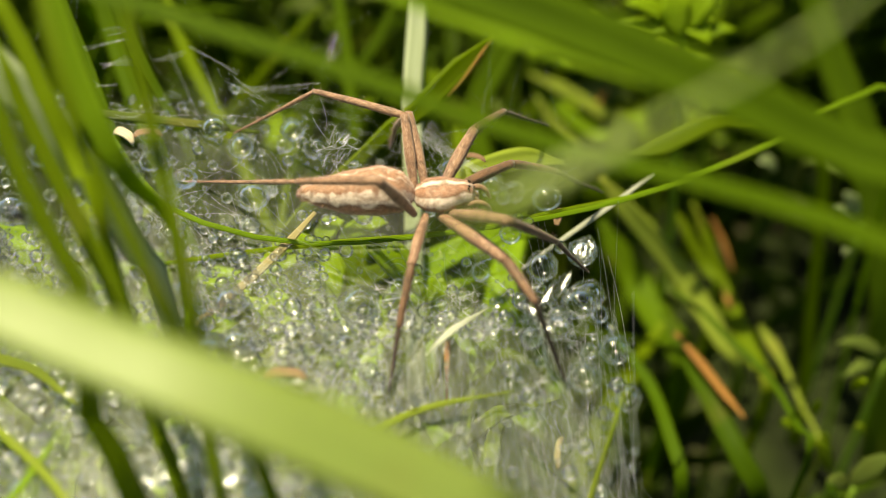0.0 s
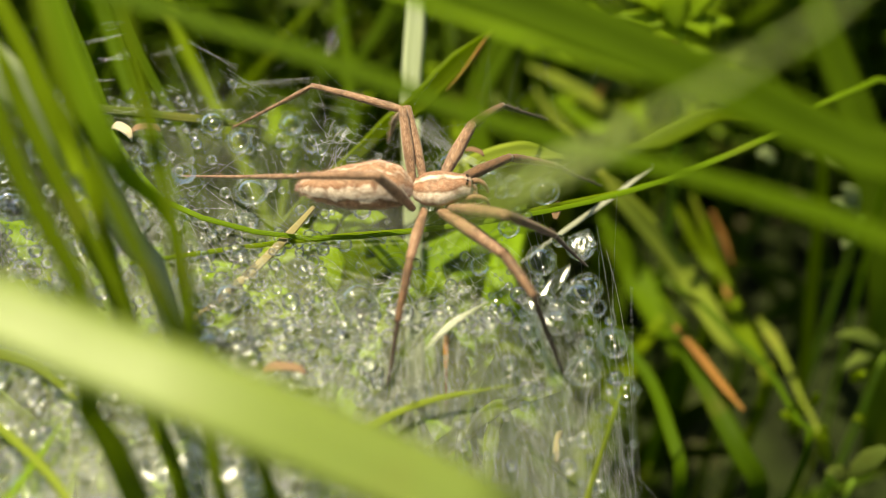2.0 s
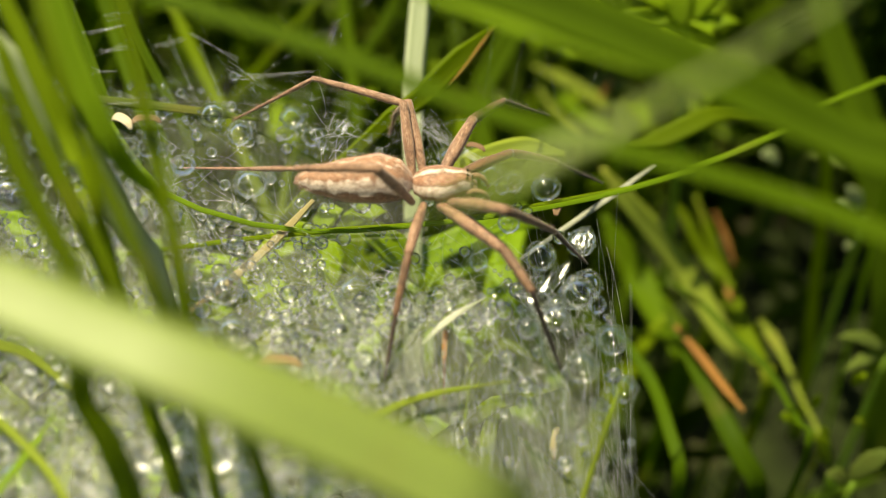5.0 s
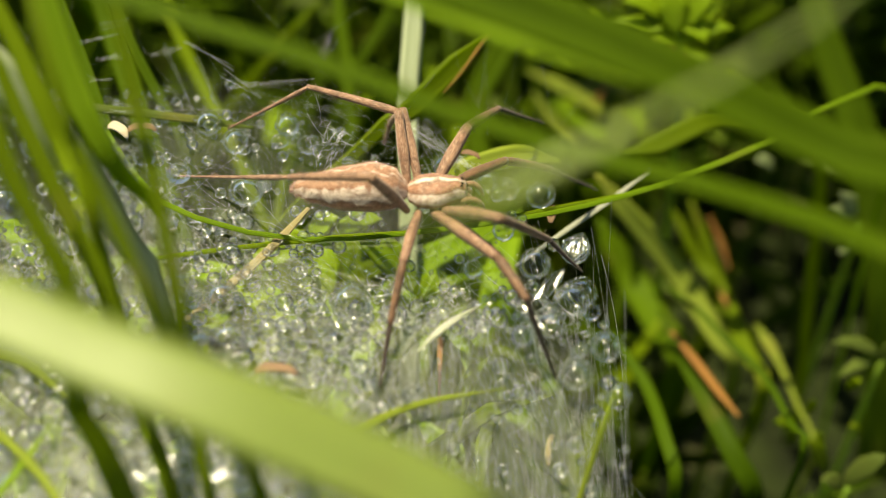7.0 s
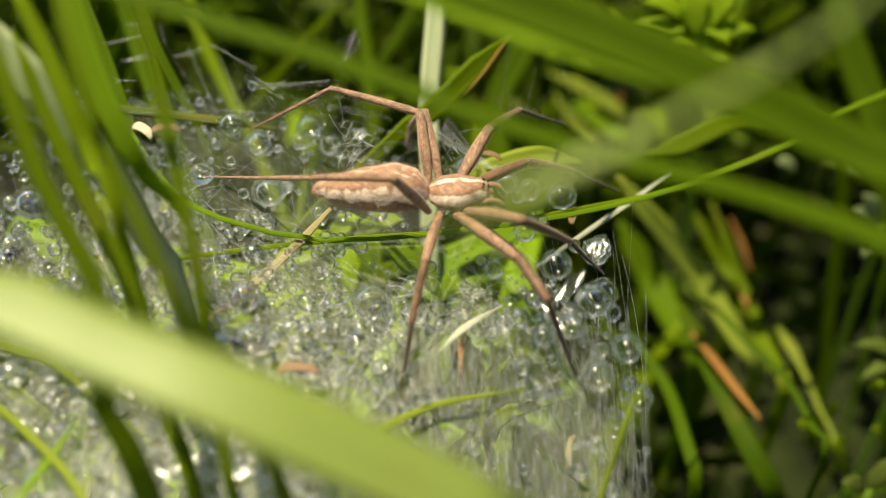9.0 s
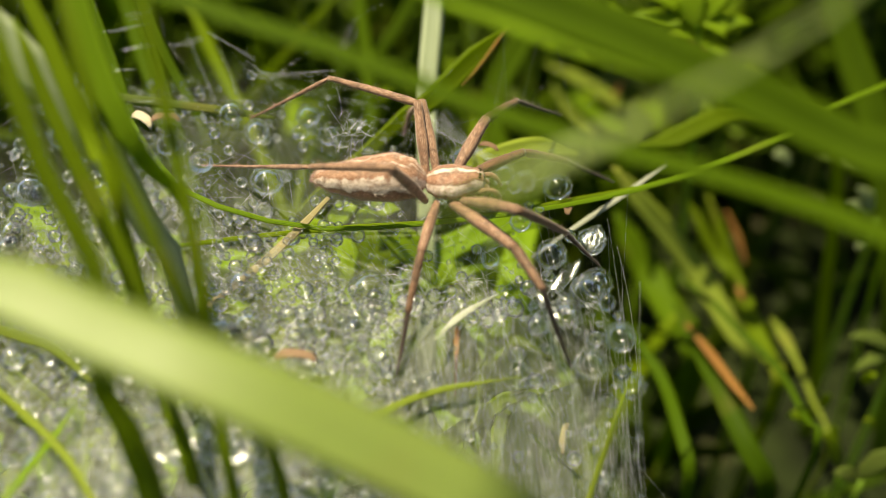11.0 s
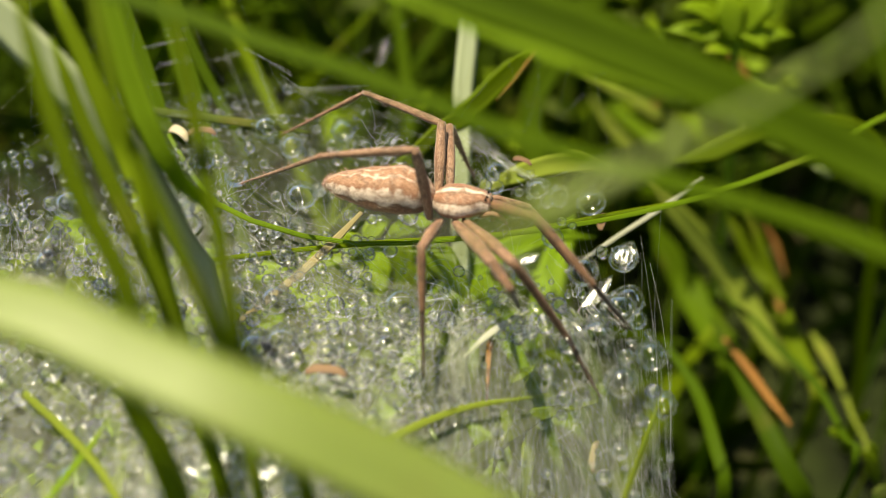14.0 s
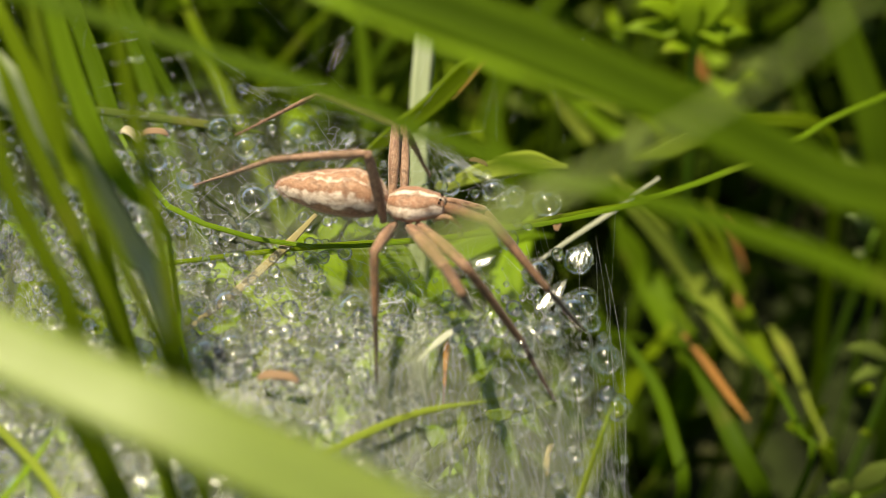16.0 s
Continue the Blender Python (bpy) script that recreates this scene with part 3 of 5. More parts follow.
def build_droplets():
    rng = np.random.RandomState(11)
    v2, f2 = BALL2
    verts, faces = [], []
    for i in range(14500):
        x, y = rng.uniform(-52, 14.6), rng.uniform(-42, 17)
        if y > far_edge(x) - 1:
            continue
        clump = noise.noise(Vector((x * 0.13, y * 0.13, 11.0)))
        if clump < rng.uniform(-0.75, 0.35) - (0.25 if x < 2 and y < 2 else 0.0):
            continue
        if (x > -4 and y < -12 and rng.rand() < 0.7) or (y > -1 and rng.rand() < 0.72):
            continue
        r = min(0.05 + rng.exponential(0.17), 0.9)
        if r > 0.12 and -9 < x < 7 and -8 < y < 2 and rng.rand() < 0.8:
            continue
        z = web_height(x, y) + sag(x, y) + rng.uniform(-1.6, 0.5)
        o = len(verts)
        verts += list(v2 * np.array((r, r, r * 0.95)) + np.array((x, y, z)))
        faces += [tuple(k + o for k in q) for q in f2]
    # the finest mist of beads, a sparkle each
    v1, f1 = BALL1
    for i in range(5200):
        x, y = rng.uniform(-46, 14.8), rng.uniform(-36, 16)
        if y > far_edge(x) - 0.5 or noise.noise(Vector((x * 0.2, y * 0.2, 41.0))) < rng.uniform(-0.6, 0.3):
            continue
        r = rng.uniform(0.025, 0.07)
        z = web_height(x, y) + sag(x, y) + rng.uniform(-0.8, 0.7)
        o = len(verts)
        verts += list(v1 * r + np.array((x, y, z)))
        faces += [tuple(k + o for k in q) for q in f1]
    # beads clinging to the skins of the large bubbles
    for p, r in CLINGING:
        o = len(verts)
        verts += list(v2 * r + p)
        faces += [tuple(k + o for k in q) for q in f2]
    ob = mesh_object("droplets", verts, faces, DEW)
    tagged(ob, "countless tiny clear dew droplets strung over the web", "dew", kind="stuff")


build_droplets()


# ---- the spider ----
def lathe(stations, around=28):
    """A body along x: stations of (x, half width, half height up, half height down, centre z)."""
    xs = np.array([s[0] for s in stations])
    vals = np.array(stations)[:, 1:]
    n = 34
    tt = (1 - np.cos(np.linspace(0, math.pi, n))) / 2
    verts, faces, uvs = [], [], []
    grid = xs[0] + (xs[-1] - xs[0]) * tt
    for x in grid:
        i = min(max(np.searchsorted(xs, x) - 1, 0), len(xs) - 2)
        f = (x - xs[i]) / (xs[i + 1] - xs[i])
        f = f * f * (3 - 2 * f) * 0.5 + f * 0.5
        w, hu, hd, cz = vals[i] * (1 - f) + vals[i + 1] * f
        for j in range(around + 1):
            q = 2 * math.pi * j / around
            cy, sz = -math.sin(q), -math.cos(q)
            verts.append((x, w * cy, cz + (hu if sz > 0 else hd) * sz))
            uvs.append((j / around, (x - xs[0]) / (xs[-1] - xs[0])))
    k = around + 1
    for i in range(n - 1):
        for j in range(around):
            a = i * k + j
            faces.append((a, a + 1, a + 1 + k, a + k))
    return verts, faces, uvs


def bristles(verts, faces, uvs, rng, axis_len, radius, count, length):
    """Short stiff hairs standing off a leg segment that runs along +x."""
    for _ in range(count):
        x, q = rng.uniform(0.03, 0.97) * axis_len, rng.uniform(0, 6.283)
        d = np.array((rng.uniform(0.3, 0.9), math.cos(q), math.sin(q)))
        d /= np.linalg.norm(d)
        p = np.array((x, math.cos(q) * radius(x / axis_len) * 0.9, math.sin(q) * radius(x / axis_len) * 0.9))
        o = len(verts)
        a = np.cross(d, (1, 0, 0))
        a = a / np.linalg.norm(a) * 0.02
        b = np.cross(d, a)
        verts += [p + a, p - a * 0.5 + b * 0.87, p - a * 0.5 - b * 0.87, p + d * length * rng.uniform(0.6, 1.3)]
        uvs += [(0.3, 0)] * 4
        faces += [(o, o + 1, o + 3), (o + 1, o + 2, o + 3), (o + 2, o, o + 3)]


def segment(name, length, r0, r1, r2, mat, parent, seed, hairs=50, bend=0.0):
    """A leg segment along +x from its joint."""
    rng = np.random.RandomState(seed)
    pts = [(-0.1, 0, 0), (length * 0.15, 0, bend * 0.5), (length * 0.5, 0, bend), (length * 0.85, 0, bend * 0.5), (length + 0.08, 0, 0)]
    v, f, uv = tube(pts, [r0 * 0.75, r0, r1, r1 * 0.3 + r2 * 0.7, r2], 10, 16)
    v, f, uv = list(v), list(f), list(uv)
    bristles(v, f, uv, rng, length, lambda t: r0 * (1 - t) + r2 * t, hairs, 0.42)
    return mesh_object(name, v, f, mat, parent, uv)


def aim(a, b):
    """The pose at a whose x axis points to b, with z as upright as can be (millimetres in, metres out)."""
    x = Vector(b) - Vector(a)
    x.normalize()
    y = Vector((0, 0, 1)).cross(x)
    if y.length < 1e-4:
        y = Vector((0, 1, 0))
    y.normalize()
    z = x.cross(y)
    m = Matrix((x, y, z)).transposed().to_4x4()
    m.translation = Vector(a) * MM
    return m


LEGS = {}
LEGS["near_first"] = ([(2.60, -1.35, -0.75), (6.59, -6.90, 2.91), (10.66, -2.40, -2.58), (13.44, -1.96, -6.00)],
    [(2.60, -1.35, -0.75), (7.84, -6.82, 0.91), (11.67, -4.82, -6.03), (13.40, -8.87, -5.58)],
    [(2.60, -1.35, -0.75), (7.43, -7.19, 0.88), (11.76, -7.02, -6.06), (14.39, -9.24, -8.85)])
LEGS["near_second"] = ([(1.90, -1.60, -0.80), (6.53, -7.00, -0.48), (8.46, -10.60, -1.23), (10.90, -11.54, -7.93)],
    [(1.90, -1.60, -0.80), (6.60, -6.67, 0.90), (8.42, -10.38, 1.36), (8.91, -5.94, -4.28)],
    [(1.90, -1.60, -0.80), (5.94, -7.28, 0.68), (7.82, -10.80, 1.80), (7.73, -6.35, -3.84)])
LEGS["near_third"] = ([(0.80, -1.60, -0.80), (-0.18, -6.40, -1.54), (-1.03, -9.90, -4.36), (-1.71, -13.12, -7.45)],
    [(0.80, -1.60, -0.80), (0.56, -6.40, 0.41), (1.31, -9.46, -2.89), (2.14, -12.67, -5.96)],
    [(0.80, -1.60, -0.80), (0.56, -6.40, 0.41), (1.31, -9.46, -2.89), (2.14, -12.67, -5.96)])
LEGS["near_fourth"] = ([(-0.10, -1.40, -0.75), (-2.50, -3.92, 4.13), (-8.59, -1.22, 2.09), (-19.26, 7.10, -4.00)],
    [(-0.10, -1.40, -0.75), (-1.09, -1.26, 5.17), (-7.83, -2.91, 4.76), (-17.95, 3.51, -4.00)],
    [(-0.10, -1.40, -0.75), (-1.09, -1.26, 5.17), (-7.83, -2.91, 4.76), (-17.95, 3.51, -4.00)])
LEGS["far_first"] = ([(2.60, 1.35, -0.75), (7.65, 6.60, -1.77), (11.84, 10.10, -5.06), (16.64, 13.60, -9.83)],
    [(2.60, 1.35, -0.75), (8.19, -2.78, 1.64), (12.97, -5.91, -1.19), (15.91, -3.06, -7.62)],
    [(2.60, 1.35, -0.75), (8.19, -2.78, 1.64), (12.97, -5.91, -1.19), (15.91, -3.06, -7.62)])
LEGS["far_second"] = ([(1.90, 1.60, -0.80), (4.52, 7.20, 1.00), (7.26, 12.60, -0.62), (11.63, 17.10, -4.91)],
    [(1.90, 1.60, -0.80), (6.41, 5.08, -3.80), (10.97, 2.40, -7.17), (15.49, -3.70, -6.98)],
    [(1.90, 1.60, -0.80), (6.41, 5.08, -3.80), (10.97, 2.40, -7.17), (15.49, -3.70, -6.98)])
LEGS["far_third"] = ([(0.80, 1.60, -0.80), (-0.61, 7.10, 2.65), (-1.97, 12.10, -1.86), (-2.69, 15.00, -6.00)],
    [(0.80, 1.60, -0.80), (-0.64, 7.68, 1.46), (-0.54, 11.86, -3.99), (0.10, 14.24, -8.46)],
    [(0.80, 1.60, -0.80), (-0.64, 7.68, 1.46), (-0.54, 11.86, -3.99), (0.10, 14.24, -8.46)])
LEGS["far_fourth"] = ([(-0.10, 1.40, -0.75), (-0.93, 6.10, 3.13), (-8.45, 10.60, 2.56), (-16.08, 13.11, -3.21)],
    [(-0.10, 1.40, -0.75), (-1.04, 6.63, 2.34), (-8.75, 10.78, 1.70), (-16.90, 11.10, -3.90)],
    [(-0.10, 1.40, -0.75), (-1.04, 6.63, 2.34), (-8.75, 10.78, 1.70), (-16.90, 11.10, -3.90)])


SPIDER_PARTS = {}


def build_spider():
    spider = new("spider")
    tagged(spider, "tan and cream hunting spider standing on its wet web", "spider")
    v, f, uv = lathe([(-8.7, 0.15, 0.12, 0.12, 0.15), (-8.45, 0.6, 0.55, 0.5, 0.15), (-7.2, 1.2, 1.1, 1.05, 0.15), (-4.8, 1.85, 1.65, 1.6, 0.2), (-2.6, 2.05, 1.95, 1.7, 0.3), (-1.0, 1.7, 1.6, 1.3, 0.2), (-0.2, 0.8, 0.8, 0.6, 0.1), (0.05, 0.2, 0.2, 0.2, 0.0)])
    part = mesh_object("abdomen", v, f, ABDOMEN_FUR, spider, uv)
    part["label"] = "long tapering abdomen with a pale wavy side band"
    rng = np.random.RandomState(62)
    hv, hf, huv = [], [], []
    for _ in range(2600):
        k = rng.randint(0, len(v))
        p = np.array(v[k]) + rng.normal(0, 0.07, 3)
        n = np.array((0.0, v[k][1], v[k][2] - 0.2))
        d = n / (np.linalg.norm(n) + 1e-6) * 0.6 + np.array((-0.9, 0, 0)) + rng.normal(0, 0.15, 3)
        d *= rng.uniform(0.16, 0.36) / np.linalg.norm(d)
        a = np.cross(d, (0.2, 0.1, 1.0))
        a *= 0.012 / (np.linalg.norm(a) + 1e-9)
        o = len(hv)
        hv += [p - a, p + a, p + d]
        hf.append((o, o + 1, o + 2))
        huv += [uv[k]] * 3
    mesh_object("body_hair", hv, hf, ABDOMEN_FUR, part, huv)["kind"] = "stuff"
    for side in (-1, 1):
        v, f, uv = tube([(-8.4, side * 0.18, 0.1), (-8.75, side * 0.2, 0.08), (-9.0, side * 0.2, 0.1)], [0.16, 0.13, 0.05], 8, 6)
        mesh_object("spinneret", v, f, LEG_FUR, part, uv)
    v, f, uv = lathe([(-0.15, 0.3, 0.3, 0.3, -0.1), (0.1, 1.0, 0.75, 0.6, -0.1), (0.9, 1.7, 1.15, 0.75, -0.1), (1.9, 1.85, 1.25, 0.8, -0.1), (2.9, 1.45, 1.25, 0.75, -0.05), (3.7, 1.05, 1.2, 0.7, 0.0), (4.25, 0.9, 0.95, 0.7, 0.0), (4.5, 0.4, 0.4, 0.4, 0.0)])
    head = mesh_object("carapace", v, f, CARAPACE_FUR, spider, uv)
    head["label"] = "brown carapace with cream stripes"
    for y, z, r, x in ((0.16, 0.62, 0.13, 4.36), (-0.16, 0.62, 0.13, 4.36), (0.5, 0.9, 0.12, 4.0), (-0.5, 0.9, 0.12, 4.0), (0.42, 0.5, 0.08, 4.28), (-0.42, 0.5, 0.08, 4.28), (0.25, 1.0, 0.12, 4.05), (-0.25, 1.0, 0.12, 4.05)):
        bv, bf = BALL2
        mesh_object("eye", bv * r + np.array((x, y, z)), bf, EYE_BLACK, head)
    for side in (-1, 1):
        v, f, uv = tube([(4.0, side * 0.35, 0.1), (4.5, side * 0.36, -0.3), (4.5, side * 0.3, -1.1)], [0.3, 0.36, 0.16], 10, 8)
        mesh_object("fang_base", v, f, LEG_FUR, spider, uv)
        v, f, uv = tube([(3.6, side * 0.8, -0.5), (4.6, side * 1.0, 0.05), (5.3, side * 0.95, -0.2), (5.7, side * 0.8, -0.9)], [0.2, 0.22, 0.2, 0.12], 8, 12)
        mesh_object("palp", v, f, LEG_FUR, spider, uv)
    for k, (name, (a, b, c)) in enumerate(LEGS.items()):
        ls = [(Vector(q) - Vector(p)).length for p, q in zip(a, a[1:])]
        g = {"first": 0.95, "second": 1.1, "third": 0.88, "fourth": 0.92}[name.split("_")[1]]
        # these legs wear the dark fur, which also stands in for shade
        dusky_shaded = name in ("near_first", "near_second", "near_third", "far_first", "far_second")
        femur = segment("leg", ls[0], 0.38 * g, 0.49 * g, 0.37 * g, SHADED_LEG_FUR if name == "far_first" else LEG_FUR, spider, k, 110, 0.12)
        tibia = segment("tibia", ls[1], 0.38 * g, 0.34 * g, 0.24 * g, SHADED_LEG_FUR if dusky_shaded else LEG_FUR, femur, k + 20, 100, 0.06)
        tarsus = segment("tarsus", ls[2], 0.22 * g, 0.15 * g, 0.07 * g, SHADED_FOOT_FUR if dusky_shaded else LEG_FUR, femur, k + 40, 90, -0.05)
        SPIDER_PARTS[name] = (femur, tibia, tarsus, ls, a, b, c)
    SPIDER_PARTS["spider"] = spider
    for ob in (spider,):
        ob.location = (0, 0, 0)


build_spider()


# ---- grass that stands out ----
shoot_c = tuft("grass_shoot", "broad lime-green grass blade close in front", (-47.8, -26.8, -80.0))
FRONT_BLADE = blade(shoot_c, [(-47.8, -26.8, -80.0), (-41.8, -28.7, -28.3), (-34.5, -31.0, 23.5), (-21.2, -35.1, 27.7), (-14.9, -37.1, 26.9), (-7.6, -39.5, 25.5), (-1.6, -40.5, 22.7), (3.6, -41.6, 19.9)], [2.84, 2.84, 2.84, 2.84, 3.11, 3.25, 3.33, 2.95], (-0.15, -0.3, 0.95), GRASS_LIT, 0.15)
shoot_d = tuft("grass_shoot", "broad green grass blade with a raised midrib", (48.0, -20.0, -80.0))
blade(shoot_d, [(-8.3, -18.4, 35.6), (-5.0, -19.2, 34.7), (-2.3, -19.8, 34.0), (0.4, -20.3, 33.4), (3.1, -20.9, 32.6), (5.8, -21.5, 31.9), (8.4, -22.2, 31.1), (11.1, -22.9, 30.2), (13.8, -23.7, 29.3), (16.5, -24.5, 28.3), (19.2, -25.3, 27.3), (21.9, -26.1, 26.4), (25.2, -27.1, 25.3), (38.0, -24.0, -8.0), (44.0, -22.0, -45.0), (48.0, -20.0, -80.0)], [2.33, 2.56, 2.79, 2.97, 3.08, 3.08, 3.03, 2.85, 2.82, 2.82, 2.85, 2.91, 2.91, 2.80, 2.80, 2.80], (0, -0.45, 0.9), GRASS_DARK, 0.50)
# added lime strip: sun on the blade's folded lower half, given as colour
PAINTED_LIT_EDGE = blade(shoot_d, [(-6.0, -20.6, 34.9), (-4.4, -21.0, 34.4), (-2.3, -21.5, 33.8), (0.4, -22.1, 33.0), (3.0, -22.8, 32.3), (5.6, -23.3, 31.6), (8.3, -23.9, 30.9), (10.0, -24.3, 30.4)], [0.21, 0.84, 1.00, 1.05, 1.00, 0.84, 0.58, 0.16], (0, -0.2, 0.97), GRASS_LIME, 0.10)
PAINTED_LIT_EDGE["label"] = "added yellow-green strip painting the sunlit folded half"
shoot_e = tuft("grass_shoot", "narrow green grass blade arching over the spider", (52.0, -14.0, -80.0))
blade(shoot_e, [(-20.6, -21.0, 34.8), (-17.9, -21.4, 34.3), (-15.4, -21.9, 33.7), (-12.7, -22.4, 33.2), (-10.1, -23.0, 32.5), (-7.5, -23.5, 31.9), (-4.9, -24.0, 31.3), (-2.3, -24.7, 30.5), (0.4, -25.3, 29.7), (2.9, -25.8, 29.1), (5.6, -26.4, 28.4), (8.2, -26.8, 27.9), (10.8, -27.2, 27.5), (13.4, -27.6, 26.9), (16.0, -28.1, 26.3), (18.7, -28.7, 25.6), (21.3, -29.4, 24.8), (24.5, -30.4, 23.7), (40.0, -22.0, -14.0), (47.0, -18.0, -48.0), (52.0, -14.0, -80.0)], [0.74, 0.78, 0.82, 0.91, 0.97, 1.00, 1.00, 0.96, 0.96, 0.96, 1.00, 1.00, 1.00, 1.04, 1.13, 1.22, 1.26, 1.31, 1.29, 1.29, 1.29], (0, -0.4, 0.9), GRASS_DARK, 0.35)
shoot_f = tuft("grass_shoot", "pale soft grass blade hanging over the web", (50.0, -30.0, -80.0))
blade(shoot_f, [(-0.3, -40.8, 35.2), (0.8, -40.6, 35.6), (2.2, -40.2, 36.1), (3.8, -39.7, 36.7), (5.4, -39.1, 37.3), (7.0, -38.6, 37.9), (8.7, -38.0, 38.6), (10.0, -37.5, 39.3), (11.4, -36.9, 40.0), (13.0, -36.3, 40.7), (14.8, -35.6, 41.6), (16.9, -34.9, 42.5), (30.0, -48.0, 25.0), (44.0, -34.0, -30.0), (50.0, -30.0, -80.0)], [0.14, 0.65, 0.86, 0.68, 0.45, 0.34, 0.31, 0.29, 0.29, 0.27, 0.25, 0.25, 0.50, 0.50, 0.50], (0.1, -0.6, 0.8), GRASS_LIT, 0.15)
tuft_beside = tuft("grass_tuft", "dense tuft of upright green grass beside the web", (-14.0, -24.0, -80.0))
blade(tuft_beside, [(-12.3, -27.3, -80.0), (-12.3, -28.8, -36.4), (-12.3, -30.3, 7.2), (-12.8, -29.0, 10.4), (-13.1, -28.3, 14.3), (-13.4, -28.1, 17.7), (-14.3, -27.5, 20.0), (-15.4, -25.9, 21.9), (-16.6, -24.5, 23.5), (-17.7, -23.1, 25.3), (-18.8, -21.4, 27.2), (-19.6, -19.6, 29.4), (-20.7, -16.9, 31.2), (-22.1, -13.7, 33.4)], [0.82, 0.82, 0.82, 0.81, 0.78, 0.78, 0.80, 0.80, 0.83, 0.86, 0.86, 0.80, 0.76, 0.24], (-0.1, -0.8, 0.6), GRASS_MID, 0.35)
blade(tuft_beside, [(-16.7, -13.9, -80.0), (-16.7, -15.4, -37.7), (-16.7, -16.9, 4.6), (-17.3, -14.9, 7.0), (-17.7, -13.0, 10.8), (-17.9, -12.1, 13.5), (-18.6, -12.4, 14.7), (-19.5, -13.2, 16.9), (-20.6, -12.7, 19.0), (-21.9, -11.0, 21.0), (-23.1, -9.0, 23.4), (-24.1, -6.8, 26.1), (-25.3, -4.6, 28.8)], [0.23, 0.23, 0.23, 0.27, 0.30, 0.37, 0.80, 1.27, 1.53, 1.67, 1.60, 1.46, 0.70], (-0.1, -0.8, 0.6), GRASS_LIME, 0.25)
blade(tuft_beside, [(-19.4, -9.0, -80.0), (-19.4, -10.5, -37.9), (-19.4, -12.0, 4.2), (-20.4, -11.2, 8.3), (-21.1, -11.5, 11.0), (-22.0, -11.4, 14.3), (-22.8, -11.7, 17.1), (-24.3, -11.1, 19.3), (-25.6, -10.8, 21.2), (-27.4, -9.6, 22.6), (-30.5, -7.8, 24.9), (-34.0, -5.7, 27.4), (-37.9, -3.2, 30.3)], [1.61, 1.61, 1.61, 1.95, 2.13, 2.37, 2.51, 2.62, 2.65, 2.65, 2.58, 2.30, 0.35], (-0.1, -0.8, 0.6), GRASS_GREY, 0.15)
blade(tuft_beside, [(-9.5, -27.1, -80.0), (-9.5, -28.6, -36.3), (-9.5, -30.1, 7.4), (-10.4, -29.2, 10.2), (-11.6, -28.5, 14.1), (-12.6, -28.4, 17.3), (-12.6, -28.0, 19.4), (-13.1, -26.4, 21.3), (-13.7, -24.7, 23.3), (-14.3, -23.1, 25.3), (-15.0, -21.1, 27.7), (-15.8, -18.9, 30.3), (-16.3, -17.4, 32.1), (-17.3, -14.3, 34.3)], [0.82, 0.82, 0.82, 0.81, 0.81, 0.81, 0.83, 0.83, 0.83, 0.83, 0.80, 0.74, 0.68, 0.23], (-0.1, -0.8, 0.6), GRASS_MID, 0.30)
blade(tuft_beside, [(-16.7, -28.2, -80.0), (-16.7, -29.7, -35.3), (-16.7, -31.2, 9.3), (-17.6, -30.3, 12.0), (-18.5, -29.6, 14.3), (-17.8, -29.3, 17.8), (-17.4, -28.7, 20.1), (-18.3, -27.3, 21.8), (-19.6, -25.9, 23.5), (-20.9, -24.3, 25.4), (-21.9, -22.5, 27.6), (-22.9, -20.7, 29.7), (-24.7, -17.1, 32.5)], [1.65, 1.65, 1.65, 1.63, 1.48, 1.26, 1.18, 1.18, 1.23, 1.23, 1.18, 1.06, 0.29], (-0.1, -0.8, 0.6), GRASS_MID, 0.35)
blade(tuft_beside, [(-16.0, -23.4, -80.0), (-16.0, -24.9, -38.7), (-16.0, -26.4, 2.5), (-16.8, -25.3, 5.5), (-17.5, -24.2, 8.3), (-18.1, -22.5, 11.9), (-18.7, -21.8, 14.3), (-19.6, -20.4, 16.0), (-21.1, -18.7, 18.1), (-22.4, -17.0, 20.1), (-23.8, -15.3, 22.1), (-24.9, -13.6, 24.1), (-26.2, -11.7, 26.4)], [1.05, 1.05, 1.05, 1.10, 1.15, 1.20, 1.24, 1.24, 1.24, 1.18, 1.11, 0.98, 0.20], (-0.1, -0.8, 0.6), GRASS_MID, 0.30)
blade(tuft_beside, [(-20.1, -14.7, -80.0), (-20.1, -16.2, -31.9), (-20.1, -17.7, 16.1), (-21.0, -16.8, 18.8), (-21.8, -15.9, 21.3), (-22.9, -14.3, 23.3), (-23.9, -12.8, 25.1), (-25.1, -11.3, 26.9), (-26.6, -9.4, 29.2)], [0.81, 0.81, 0.81, 1.00, 1.11, 1.18, 1.18, 1.11, 0.33], (-0.1, -0.8, 0.6), GRASS_MID, 0.30)
blade(tuft_beside, [(-26.6, 16.3, -80.0), (-27.0, 12.5, -45.2), (-27.3, 8.7, -10.4), (-28.9, 11.0, 1.5), (-30.5, 13.6, 4.7), (-32.5, 17.4, 7.7), (-35.7, 22.8, 12.9), (-41.2, 32.2, 22.8), (-47.4, 42.9, 31.9)], [1.03, 1.03, 1.03, 1.86, 1.97, 1.99, 1.80, 1.44, 0.15], (-0.1, -0.8, 0.6), GRASS_DARK, 0.30)
